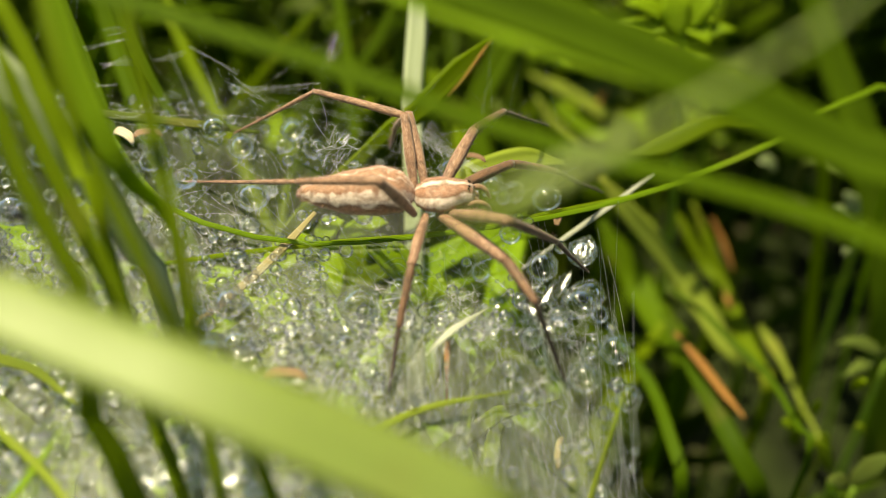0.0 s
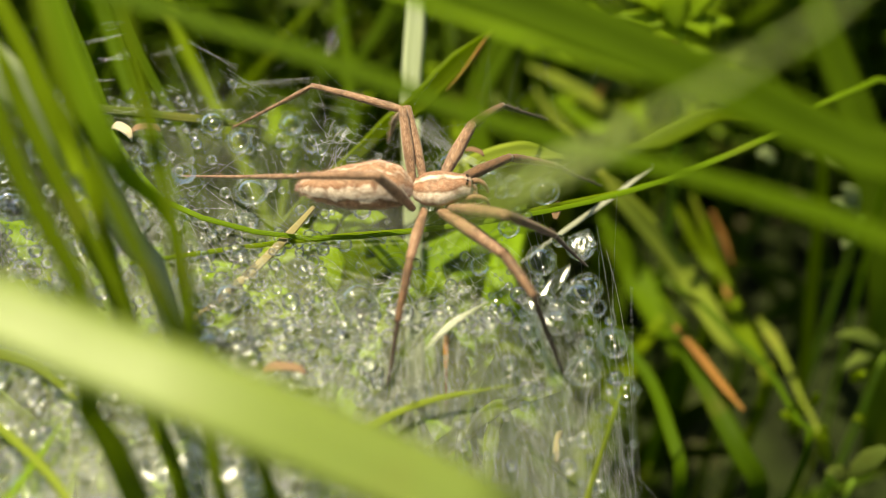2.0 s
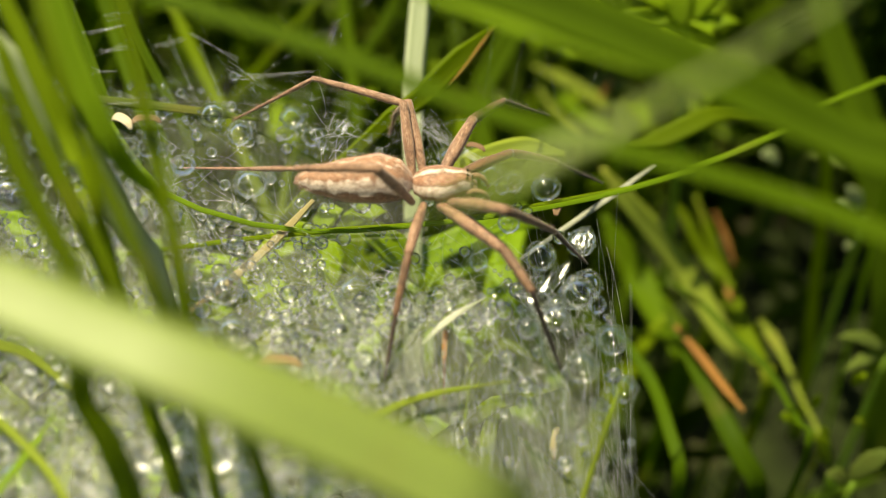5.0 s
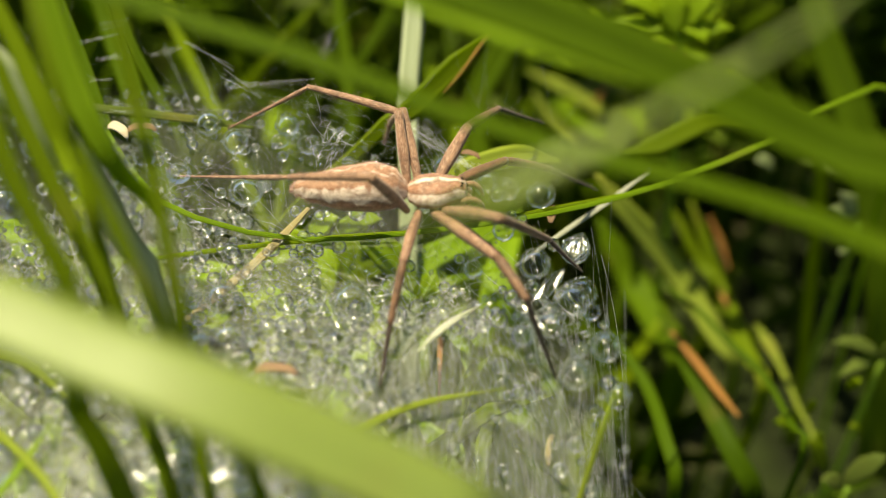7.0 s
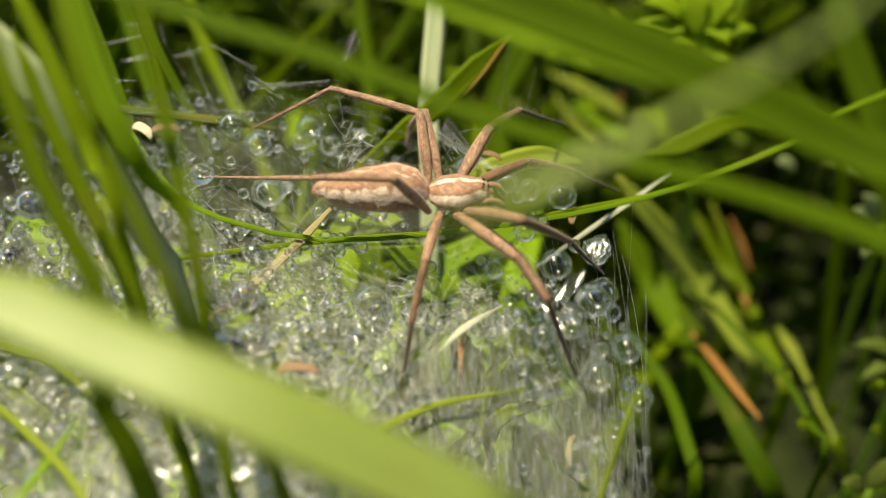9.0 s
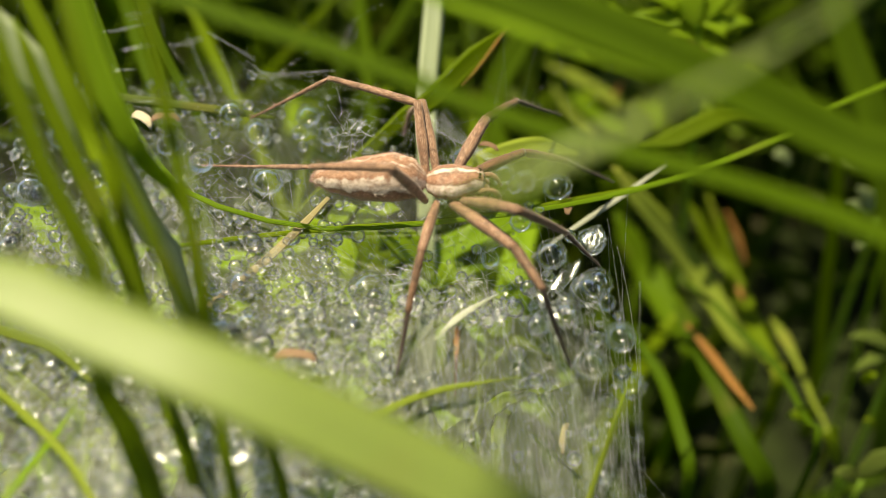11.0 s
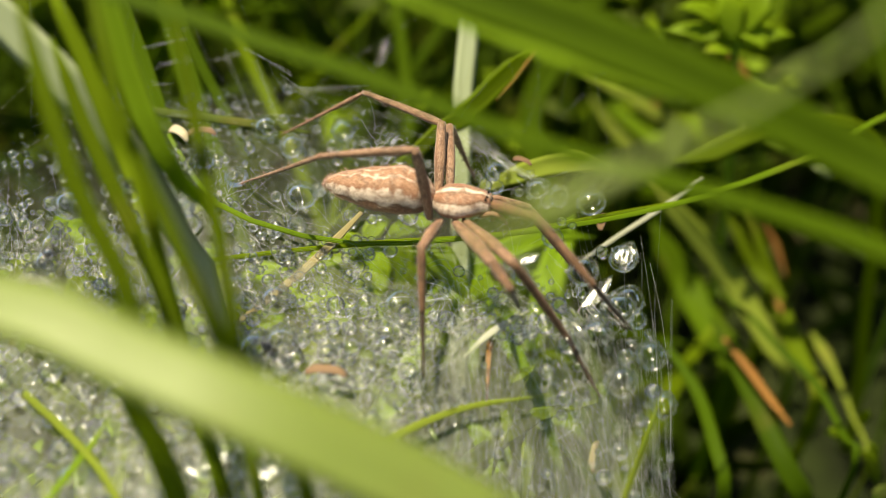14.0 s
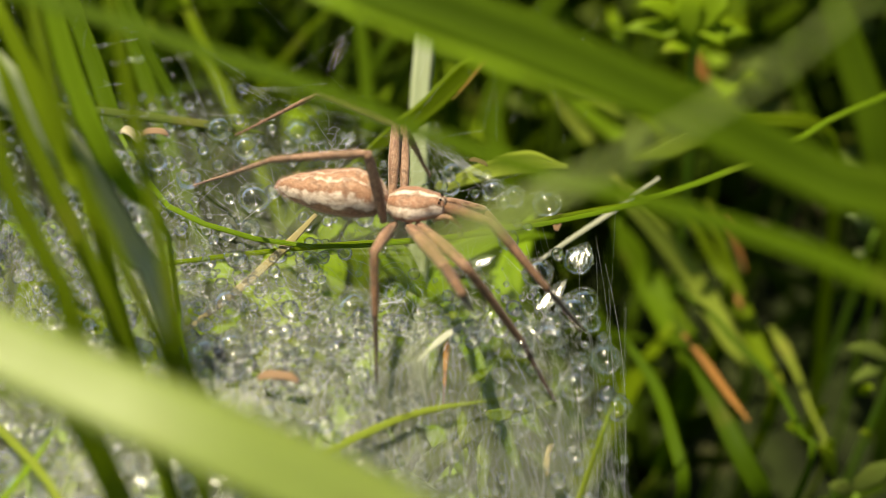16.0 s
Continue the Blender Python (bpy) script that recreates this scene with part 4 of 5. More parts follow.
blade(tuft_beside, [(-21.8, 23.7, -80.0), (-22.3, 20.0, -47.1), (-22.8, 16.3, -14.1), (-24.7, 18.5, -2.4), (-26.4, 20.6, 0.2), (-30.3, 25.6, 4.9), (-33.0, 30.4, 9.2), (-38.5, 39.9, 18.9), (-44.8, 50.8, 27.8)], [0.55, 0.55, 0.55, 1.01, 1.12, 1.13, 0.91, 0.73, 0.15], (-0.1, -0.8, 0.6), GRASS_DARK, 0.30)
straw("pale flat grass stalk lying on the back of the web", [(-34.8, 12.9, 5.7), (-28.3, 11.9, 5.6), (-20.5, 10.9, 5.3), (-16.0, 10.7, 4.7)], [0.51, 0.81, 0.80, 0.25], (0, -0.6, 0.8), GRASS_DULL, 0.20)
shoot_g = tuft("grass_shoot", "bright thin grass stem running under the spider", (60.5, 42.7, -80.0))
blade(shoot_g, [(-30.4, 13.6, 3.4), (-24.4, 3.1, 4.8), (-20.0, -1.8, 5.2), (-11.6, -2.8, 3.4), (-2.0, -0.9, 2.5), (10.2, 4.0, 1.0), (20.9, 10.6, -0.6), (31.5, 16.5, 0.2), (39.8, 24.0, -0.4), (50.2, 33.3, -7.0), (55.9, 38.5, -43.5), (60.5, 42.7, -80.0)], [0.41, 0.46, 0.44, 0.40, 0.36, 0.43, 0.56, 0.63, 0.56, 0.80, 0.80, 0.80], (0, -0.6, 0.8), GRASS_LIME, 0.30)
shoot_h = tuft("grass_shoot", "thin green grass stem under the web", (-23.5, -6.5, 3.9))
blade(shoot_h, [(-23.5, -6.5, 3.9), (-15.8, -4.2, 3.5), (-8.3, -1.6, 2.5), (0.7, 0.1, 2.2), (10.3, 5.0, 0.7), (20.6, 11.1, -1.5)], [0.34, 0.39, 0.45, 0.41, 0.38, 0.36], (0, -0.6, 0.8), GRASS_MID, 0.30)
shoot_i = tuft("grass_shoot", "light green grass blade with a brown edge", (-28.2, -1.1, -80.0))
blade(shoot_i, [(-28.2, -1.1, -80.0), (-23.4, 2.3, -45.2), (-17.5, 6.5, -10.4), (-6.9, 14.1, 0.6), (-2.6, 17.1, 2.7), (1.1, 20.4, 5.0), (4.9, 23.7, 7.3)], [1.35, 1.35, 1.35, 1.35, 2.09, 2.32, 0.32], (0.3, -0.8, 0.5), GRASS_MID, 0.30)
DRY_MARGIN = blade(shoot_i, [(0.4, 16.8, 4.6), (1.9, 18.6, 5.5), (3.4, 20.6, 6.7), (4.6, 22.4, 7.6)], [0.12, 0.30, 0.40, 0.15], (0.3, -0.8, 0.5), STRAW_BROWN, 0.10)
DRY_MARGIN["label"] = "dry brown leaf margin"
shoot_j = tuft("grass_shoot", "pale upright grass blade behind the spider", (-2.4, -6.1, -80.0))
blade(shoot_j, [(-2.4, -6.1, -80.0), (-2.5, -1.1, -50.4), (-2.6, 5.0, -20.8), (-2.9, 16.1, -6.3), (-3.1, 23.5, -0.7), (-2.8, 29.2, 3.1), (-2.4, 35.5, 7.4)], [1.87, 1.87, 1.87, 1.87, 2.13, 2.17, 1.98], (0.2, -0.9, 0.4), GRASS_GREY, 0.20)
straw("pale dry straw lying behind the web", [(6.9, 3.3, -4.5), (11.9, 7.8, -3.8), (15.7, 11.0, -3.2), (20.1, 15.3, -2.7)], [0.29, 0.46, 0.47, 0.32], (0, -0.6, 0.8), STRAW, 0.20)
straw("brown dry straw lying under the web", [(-19.2, -9.3, 0.2), (-15.3, -5.9, 1.8), (-12.5, -3.0, 3.1), (-10.4, 1.5, 3.1)], [0.43, 0.69, 0.75, 0.37], (0, -0.6, 0.8), STRAW_TAN, 0.20)
shoot_k = tuft("grass_shoot", "short green grass tip lying on the web", (-8.6, -23.4, 1.9))
blade(shoot_k, [(-8.6, -23.4, 1.9), (-4.9, -19.5, 0.6), (-0.8, -16.7, 0.0), (5.1, -15.3, 0.1)], [0.40, 0.57, 0.47, 0.12], (0, -0.6, 0.8), GRASS_PALE, 0.30)
shoot_l = tuft("grass_shoot", "upright green grass tip piercing the web", (0.2, -46.3, -80.0))
blade(shoot_l, [(0.2, -46.3, -80.0), (2.3, -41.2, -49.0), (4.8, -34.9, -18.1), (9.4, -23.6, -5.3), (10.4, -20.9, -3.8), (11.5, -18.6, -1.8), (12.6, -16.2, 0.3)], [0.80, 0.80, 0.80, 0.50, 0.51, 0.43, 0.16], (0.2, -0.9, 0.3), GRASS_PALE, 0.30)
shoot_m = tuft("grass_shoot", "small pale grass tip under the web", (-1.2, -14.3, 2.6))
blade(shoot_m, [(-1.2, -14.3, 2.6), (0.7, -11.7, 2.6), (3.4, -9.5, 2.8)], [0.16, 0.53, 0.12], (0, -0.6, 0.8), STRAW, 0.30)
straw("pale bent grass stalk lying across the web", [(-31.5, -19.4, 3.0), (-27.4, -22.7, 2.9), (-24.0, -25.9, 3.0), (-20.5, -30.5, 3.7)], [0.53, 0.58, 0.56, 0.46], (0, -0.6, 0.8), GRASS_PALE, 0.30)
straw("thin green grass stalk lying across the web", [(-27.1, -29.8, 3.1), (-26.2, -26.6, 3.0), (-25.6, -24.2, 2.8), (-24.9, -21.4, 2.9)], [0.40, 0.48, 0.46, 0.15], (0, -0.6, 0.8), GRASS_LIME, 0.30)
straw("pale grass stalk at the web's edge", [(-33.3, -14.2, 3.0), (-30.7, -15.0, 2.8), (-28.0, -16.2, 2.9), (-24.5, -19.0, 2.7)], [0.63, 0.71, 0.62, 0.30], (0, -0.6, 0.8), GRASS_PALE, 0.30)
shoot_n = tuft("grass_shoot", "pale green grass blade behind the web", (58.1, 46.8, -80.0))
blade(shoot_n, [(20.0, 30.3, -11.3), (24.3, 31.1, -10.5), (28.1, 32.3, -9.0), (33.0, 34.7, -9.4), (45.5, 40.7, -16.3), (52.5, 44.1, -48.1), (58.1, 46.8, -80.0)], [0.50, 2.49, 2.49, 1.90, 1.90, 1.90, 1.90], (0, -0.6, 0.8), GRASS_MID, 0.20)
tuft_behind = tuft("grass_tuft", "tall green grass tuft standing behind the web", (57.3, 13.3, -80.0))
blade(tuft_behind, [(68.6, 40.3, -80.0), (66.5, 44.1, -62.7), (64.0, 48.8, -45.4), (59.4, 57.3, -29.3), (56.1, 63.4, -22.0), (53.2, 69.0, -15.4), (51.1, 73.6, -9.9)], [5.55, 5.55, 5.55, 5.55, 5.07, 4.44, 3.17], (0, -0.9, 0.4), GRASS_DARK, 0.30)
blade(tuft_behind, [(-9.2, 37.5, -80.0), (-9.8, 41.5, -63.8), (-10.6, 46.5, -47.6), (-11.9, 55.4, -30.9), (-13.3, 64.6, -20.0), (-15.0, 71.8, -11.5)], [1.74, 1.74, 1.74, 1.74, 1.90, 1.59], (0, -0.9, 0.4), GRASS_DARK, 0.30)
blade(tuft_behind, [(-25.7, 47.8, -80.0), (-22.6, 51.3, -58.3), (-18.9, 55.7, -36.6), (-12.1, 63.6, -21.2), (-9.0, 67.2, -17.0), (-5.9, 71.4, -12.1)], [1.27, 1.27, 1.27, 1.27, 1.43, 1.11], (0, -0.9, 0.4), GRASS_DARK, 0.30)
blade(tuft_behind, [(-12.2, 20.3, -80.0), (-15.2, 24.9, -55.1), (-18.8, 30.5, -30.3), (-25.4, 40.7, -17.3), (-29.4, 46.8, -13.1), (-33.5, 53.5, -8.2), (-36.0, 58.5, -3.8)], [1.51, 1.51, 1.51, 1.51, 1.67, 1.56, 1.43], (0, -0.9, 0.4), GRASS_MID, 0.30)
blade(tuft_behind, [(-19.8, 7.6, -80.0), (-22.2, 12.3, -53.7), (-25.1, 17.9, -27.3), (-30.5, 28.2, -13.4), (-34.3, 35.5, -7.9), (-38.2, 43.0, -2.0), (-39.5, 46.3, 1.9)], [2.24, 2.24, 2.24, 2.24, 2.41, 2.32, 1.93], (0, -0.9, 0.4), GRASS_DARK, 0.30)
blade(tuft_behind, [(14.2, 43.6, -80.0), (12.7, 47.6, -68.1), (10.9, 52.4, -56.2), (7.6, 61.1, -39.8), (4.9, 68.2, -31.4), (9.0, 74.8, -23.7), (15.7, 81.4, -15.9)], [3.38, 3.38, 3.38, 3.38, 3.72, 3.72, 2.87], (0, -0.9, 0.4), GRASS_DARK, 0.30)
blade(tuft_behind, [(38.7, 33.8, -80.0), (38.7, 31.8, -62.5), (38.7, 29.8, -45.0), (36.2, 31.5, -41.2), (34.2, 34.8, -39.0), (31.4, 38.1, -36.1), (27.2, 39.2, -30.9), (23.0, 39.8, -25.9), (19.6, 41.4, -21.8)], [1.53, 1.53, 1.92, 2.63, 3.09, 3.42, 3.20, 2.56, 0.70], (0, -0.6, 0.8), GRASS_PALE, 0.30)
blade(tuft_behind, [(32.8, 38.9, -80.0), (32.8, 36.9, -64.3), (32.8, 34.9, -48.6), (30.7, 42.2, -48.2), (28.4, 49.7, -47.6), (25.4, 53.0, -43.8), (23.3, 55.6, -40.6)], [3.08, 3.08, 3.85, 4.47, 4.63, 3.65, 0.82], (0, -0.6, 0.8), GRASS_DARK, 0.30)
blade(tuft_behind, [(36.7, 13.4, -80.0), (36.7, 11.4, -62.6), (36.7, 9.4, -45.3), (34.6, 11.5, -41.1), (32.9, 15.9, -39.5), (31.5, 21.3, -38.7), (29.8, 28.7, -38.5), (28.4, 34.2, -38.1)], [2.06, 2.06, 2.57, 2.64, 2.60, 2.48, 1.99, 0.41], (0, -0.6, 0.8), GRASS_HALF_SHADED, 0.30)
blade(tuft_behind, [(41.7, 30.4, -80.0), (41.7, 28.4, -62.5), (41.7, 26.4, -44.9), (41.3, 31.3, -44.9), (40.1, 38.4, -44.5), (39.3, 45.8, -43.8), (37.6, 49.5, -39.6), (35.4, 53.3, -35.0)], [1.50, 1.50, 1.88, 2.37, 2.78, 2.24, 1.59, 0.47], (0, -0.6, 0.8), GRASS_MID, 0.30)
blade(tuft_behind, [(37.8, 46.1, -80.0), (37.8, 44.1, -61.1), (37.8, 42.1, -42.2), (36.4, 45.3, -40.3), (33.5, 48.8, -36.1), (31.9, 50.6, -34.0)], [1.13, 1.13, 1.41, 1.57, 1.42, 0.39], (0, -0.6, 0.8), GRASS_MID, 0.30)
blade(tuft_behind, [(38.7, 9.6, -80.0), (38.7, 7.6, -56.0), (38.7, 5.6, -31.9), (38.4, 9.3, -32.1), (37.1, 16.9, -32.3), (34.1, 22.0, -32.1), (31.6, 26.6, -31.8), (28.2, 30.8, -31.4)], [0.67, 0.67, 0.83, 0.85, 0.83, 0.79, 0.75, 0.35], (0, -0.6, 0.8), GRASS_HALF_SHADED, 0.30)
blade(tuft_behind, [(47.1, 23.1, -80.0), (47.1, 21.1, -64.1), (47.1, 19.1, -48.2), (47.0, 27.3, -48.5), (46.5, 33.8, -48.5), (45.7, 38.0, -48.3), (44.7, 41.8, -48.2)], [0.56, 0.56, 0.56, 0.66, 0.92, 1.72, 0.48], (0, -0.6, 0.8), GRASS_PALE, 0.30)
blade(tuft_behind, [(26.2, 9.7, -80.0), (26.2, 7.7, -59.5), (26.2, 5.7, -39.0), (25.4, 10.9, -35.8), (24.5, 18.5, -36.0), (22.5, 24.0, -35.9), (21.2, 27.0, -35.7)], [1.20, 1.20, 1.50, 1.59, 1.52, 1.06, 0.30], (0, -0.6, 0.8), GRASS_HALF_SHADED, 0.30)
blade(tuft_behind, [(29.1, 79.8, -80.0), (29.1, 77.8, -58.6), (29.1, 75.8, -37.2), (26.0, 77.0, -35.9), (19.2, 79.6, -32.8), (13.8, 81.2, -30.9)], [1.43, 1.43, 1.80, 2.34, 2.16, 0.54], (0, -0.6, 0.8), GRASS_PALE, 0.30)
blade(tuft_behind, [(20.3, 73.1, -80.0), (20.3, 71.1, -58.5), (20.3, 69.1, -36.9), (19.5, 69.9, -36.0), (16.8, 71.9, -33.7), (14.4, 74.2, -30.7)], [1.11, 1.11, 1.39, 1.74, 1.57, 0.53], (0, -0.6, 0.8), GRASS_PALE, 0.30)
blade(tuft_behind, [(26.9, 75.5, -80.0), (26.9, 73.5, -59.1), (26.9, 71.5, -38.3), (24.2, 72.4, -37.2), (19.4, 74.7, -34.5), (16.7, 76.1, -32.8)], [1.70, 1.70, 2.12, 2.66, 2.29, 0.53], (0, -0.6, 0.8), GRASS_LIME, 0.30)
blade(tuft_behind, [(33.8, 82.6, -80.0), (33.8, 80.6, -61.2), (33.8, 78.6, -42.3), (32.3, 79.9, -41.0), (29.1, 82.4, -37.7), (25.8, 85.5, -34.1)], [1.78, 1.78, 2.23, 2.59, 2.42, 0.55], (0, -0.6, 0.8), GRASS_MID, 0.30)
straw("orange-brown dead grass blade among green grass", [(29.0, 28.3, -36.6), (31.2, 23.5, -36.8), (33.0, 18.8, -36.8), (34.7, 14.7, -36.8)], [0.52, 1.03, 1.00, 0.39], (0, -0.6, 0.8), STRAW_BROWN, 0.20)
straw("orange-brown dead grass blade among green grass", [(38.1, 51.8, -36.8), (39.8, 49.5, -39.6), (41.1, 46.9, -42.5)], [0.47, 0.90, 0.35], (0, -0.6, 0.8), STRAW_BROWN, 0.20)
straw("orange-brown dead grass blade among green grass", [(38.1, 44.2, -41.7), (39.0, 41.3, -42.4), (39.3, 38.6, -42.5)], [0.35, 0.70, 0.29], (0, -0.6, 0.8), STRAW_BROWN, 0.20)
straw("curled orange-brown dead leaf behind a herb", [(34.6, 75.9, -23.1), (35.8, 73.9, -25.5), (37.9, 71.7, -28.3)], [0.85, 2.20, 0.85], (0, -0.6, 0.8), STRAW_BROWN, 0.20)
straw("orange-brown dead grass blade among green grass", [(24.1, 75.5, -33.4), (24.9, 76.6, -32.2), (26.1, 77.7, -30.9)], [0.26, 0.73, 0.26], (0, -0.6, 0.8), STRAW_BROWN, 0.20)
straw("broad pale green leaf lying at the back of the web", [(-0.3, 8.4, 0.7), (3.2, 10.3, 1.1), (7.3, 11.9, 1.1), (11.1, 12.7, 0.2)], [0.80, 1.93, 2.25, 0.52], (0, -0.6, 0.8), GRASS_PALE, 0.30)


# ---- small herbs and litter ----
def herb(label, base, stem, leaves, mat):
    """A small herb: a stem from its base and leaves given by foot, tip and width."""
    ob = new("herb")
    ob.location = Vector(base) * MM
    tagged(ob, label, "herb")
    o = np.asarray(base, float)
    v, f, uv = tube([np.subtract(p, o) for p in stem], [0.5] * (len(stem) - 1) + [0.3], 8, 14)
    mesh_object("stem", v, f, MIDRIB, ob, uv)
    for k, (foot, tip, width) in enumerate(leaves):
        a, b = np.asarray(foot, float) - o, np.asarray(tip, float) - o
        d = b - a
        arch = np.array((0, 0, 0.12 * np.linalg.norm(d)))
        pts = [a, a + d * 0.25 + arch * 0.7, a + d * 0.5 + arch, a + d * 0.75 + arch * 0.8, b]
        v, f, uv = ribbon(pts, [0.25, width * 0.8, width, width * 0.65, 0.12], (0.1 * (k % 3 - 1), -0.5, 0.8), 0.22, n=18, thick=0.2, wave=0.12, seed=k + 50)
        mesh_object("leaf", v, f, mat, ob, uv)
    return ob


def flake(label, name, mat, at, size, turn):
    """A curled bit of litter."""
    lx, w, h = size
    pts = [(-lx / 2, 0, 0), (-lx / 4, 0.06 * lx, h), (lx / 4, 0.05 * lx, h), (lx / 2, -0.03 * lx, 0)]
    v, f, uv = ribbon(pts, [w * 0.6, w, w * 0.9, w * 0.4], (0, -0.4, 0.9), 0.35, n=14, thick=0.22, wave=0.15, seed=int(lx * 10))
    ob = mesh_object(name, v, f, mat, uvs=uv)
    ob.matrix_world = pose(at[0] * MM, at[1] * MM, at[2] * MM, 0, 0, turn)
    return tagged(ob, label, "litter")


herb("small bright green herb with pointed leaves under the web", (-11.6, 11.4, -82.0), [(-11.6, 11.4, -82.0), (-9.6, 9.4, -43.8), (-11.6, 7.4, -5.7), (-9.4, 7.1, -4.5), (-7.3, 6.7, -3.4)], [((-10.1, 5.7, -4.6), (-9.2, 2.2, -7.2), 2.5), ((-11.3, 5.9, -4.4), (-16.6, 3.4, -5.7), 3.0), ((-9.3, 6.4, -3.8), (-4.8, 6.6, -2.0), 2.1), ((-10.8, 6.0, -4.2), (-14.8, 5.5, -4.8), 2.3), ((-11.4, 6.3, -5.4), (-12.8, 3.2, -7.5), 2.7), ((-7.3, 6.7, -3.4), (-1.2, 3.5, -8.9), 3.0), ((-1.3, 4.2, -9.5), (0.8, 5.9, -7.6), 2.6), ((-11.5, 6.9, -4.7), (-8.8, 7.5, -2.5), 2.2)], HERB_LEAF)
herb("leafy yellow-green herb among tall grass", (30.5, 50.5, -82.0), [(30.5, 50.5, -82.0), (31.5, 46.5, -47.3), (28.5, 42.5, -12.5), (27.9, 44.6, -6.9), (28.0, 45.8, -2.3)], [((27.4, 44.9, -3.3), (20.5, 44.6, -0.0), 2.2), ((27.6, 43.6, -3.3), (31.4, 46.7, 1.5), 3.9), ((27.2, 43.2, -3.8), (25.6, 46.0, 1.1), 3.9), ((27.5, 43.7, -4.8), (19.2, 44.5, -3.2), 2.6), ((27.5, 43.5, -5.1), (23.5, 41.3, -4.3), 1.9), ((28.1, 43.7, -4.8), (33.8, 43.3, -2.7), 1.9), ((28.1, 45.4, -2.8), (30.6, 42.1, -3.9), 3.0), ((27.4, 45.4, -2.8), (23.4, 43.0, -3.8), 2.6), ((28.2, 47.6, -1.8), (30.0, 51.1, 2.2), 3.3), ((26.9, 47.5, -1.8), (21.5, 49.8, 1.3), 3.3)], HERB_LEAF)
herb("grey-green herb in deep shade among grass", (56.0, 28.9, -82.0), [(56.0, 28.9, -82.0), (55.0, 26.4, -59.5), (54.0, 23.9, -37.0)], [((53.1, 22.9, -35.2), (46.1, 21.8, -31.8), 1.8), ((52.1, 22.5, -35.6), (46.9, 19.2, -34.9), 1.6), ((52.8, 22.5, -35.6), (54.5, 22.1, -31.4), 1.8)], GRASS_DULL)
herb("grey-green herb in deep shade among grass", (48.2, 12.7, -82.0), [(48.2, 12.7, -82.0), (47.2, 10.2, -61.4), (46.2, 7.7, -40.8)], [((44.8, 6.6, -39.0), (48.6, 6.9, -34.0), 2.4), ((44.9, 6.5, -39.2), (41.3, 5.2, -36.1), 1.9)], GRASS_DULL)
herb("small yellow-green herb in deep shade among grass", (48.9, 18.6, -82.0), [(48.9, 18.6, -82.0), (47.9, 16.1, -64.1), (46.9, 13.6, -46.3)], [((45.9, 12.6, -44.3), (42.6, 13.3, -38.8), 2.0), ((45.6, 14.2, -42.4), (43.4, 13.7, -38.3), 1.2), ((41.8, 15.9, -40.4), (38.6, 14.4, -37.5), 1.5), ((43.7, 17.0, -39.1), (43.3, 16.2, -35.3), 1.1), ((48.4, 19.0, -36.7), (48.8, 17.5, -33.8), 1.5), ((49.8, 15.5, -40.8), (47.4, 14.2, -37.7), 1.2)], GRASS_MID)
herb("small pale-leaved herb behind the arching blade", (57.7, 48.9, -82.0), [(57.7, 48.9, -82.0), (56.7, 46.4, -56.9), (55.7, 43.9, -31.9)], [((54.3, 42.7, -30.2), (51.3, 42.7, -25.5), 2.5), ((53.8, 42.6, -30.4), (50.1, 41.3, -27.2), 1.8), ((43.8, 47.0, -25.1), (40.4, 45.2, -22.5), 2.2), ((53.5, 40.4, -32.9), (51.3, 37.6, -31.6), 1.0)], GRASS_SILVER)
herb("broad-leaved green herb behind tall grass", (15.9, 102.5, -82.0), [(15.9, 102.5, -82.0), (17.9, 96.5, -66.8), (15.9, 90.5, -51.6), (16.6, 95.2, -42.9), (17.3, 98.0, -36.6)], [((16.4, 95.4, -39.6), (8.4, 95.5, -36.4), 3.9), ((16.4, 96.0, -38.8), (13.2, 97.4, -34.1), 3.9), ((17.3, 97.3, -37.3), (23.0, 94.4, -37.8), 3.9), ((17.4, 92.9, -42.6), (24.0, 90.0, -43.0), 3.5), ((16.5, 90.3, -45.6), (10.4, 89.8, -43.0), 3.9), ((18.3, 99.2, -35.1), (16.1, 100.6, -30.4), 4.3), ((17.3, 97.3, -37.3), (10.3, 99.2, -31.9), 3.9)], HERB_LEAF)
flake("small rust-brown bark flake lying on the web", "bark_flake", RUST, (-10.7, -16.9, 3.2), (2.9, 0.7, 0.25), -3)
flake("pale cream empty seed husk lying on the web", "seed_husk", HUSK, (-27.2, 8.6, 5.5), (2.5, 0.9, 0.4), -35)
flake("small rust-brown bark flake lying on the web", "bark_flake", RUST, (-25.2, 8.9, 5.5), (2.4, 0.7, 0.3), 5)
flake("small brown leaf scrap caught in the web", "leaf_scrap", STRAW_TAN, (8.6, -16.7, -5.0), (3.0, 0.5, 0.3), 80)
flake("small brown leaf scrap caught in the web", "leaf_scrap", RUST, (2.9, 9.8, 2.6), (1.8, 0.5, 0.2), -25)
flake("small brown leaf scrap caught in the web", "leaf_scrap", RUST, (10.0, 4.8, 0.0), (2.2, 0.8, 0.2), 70)


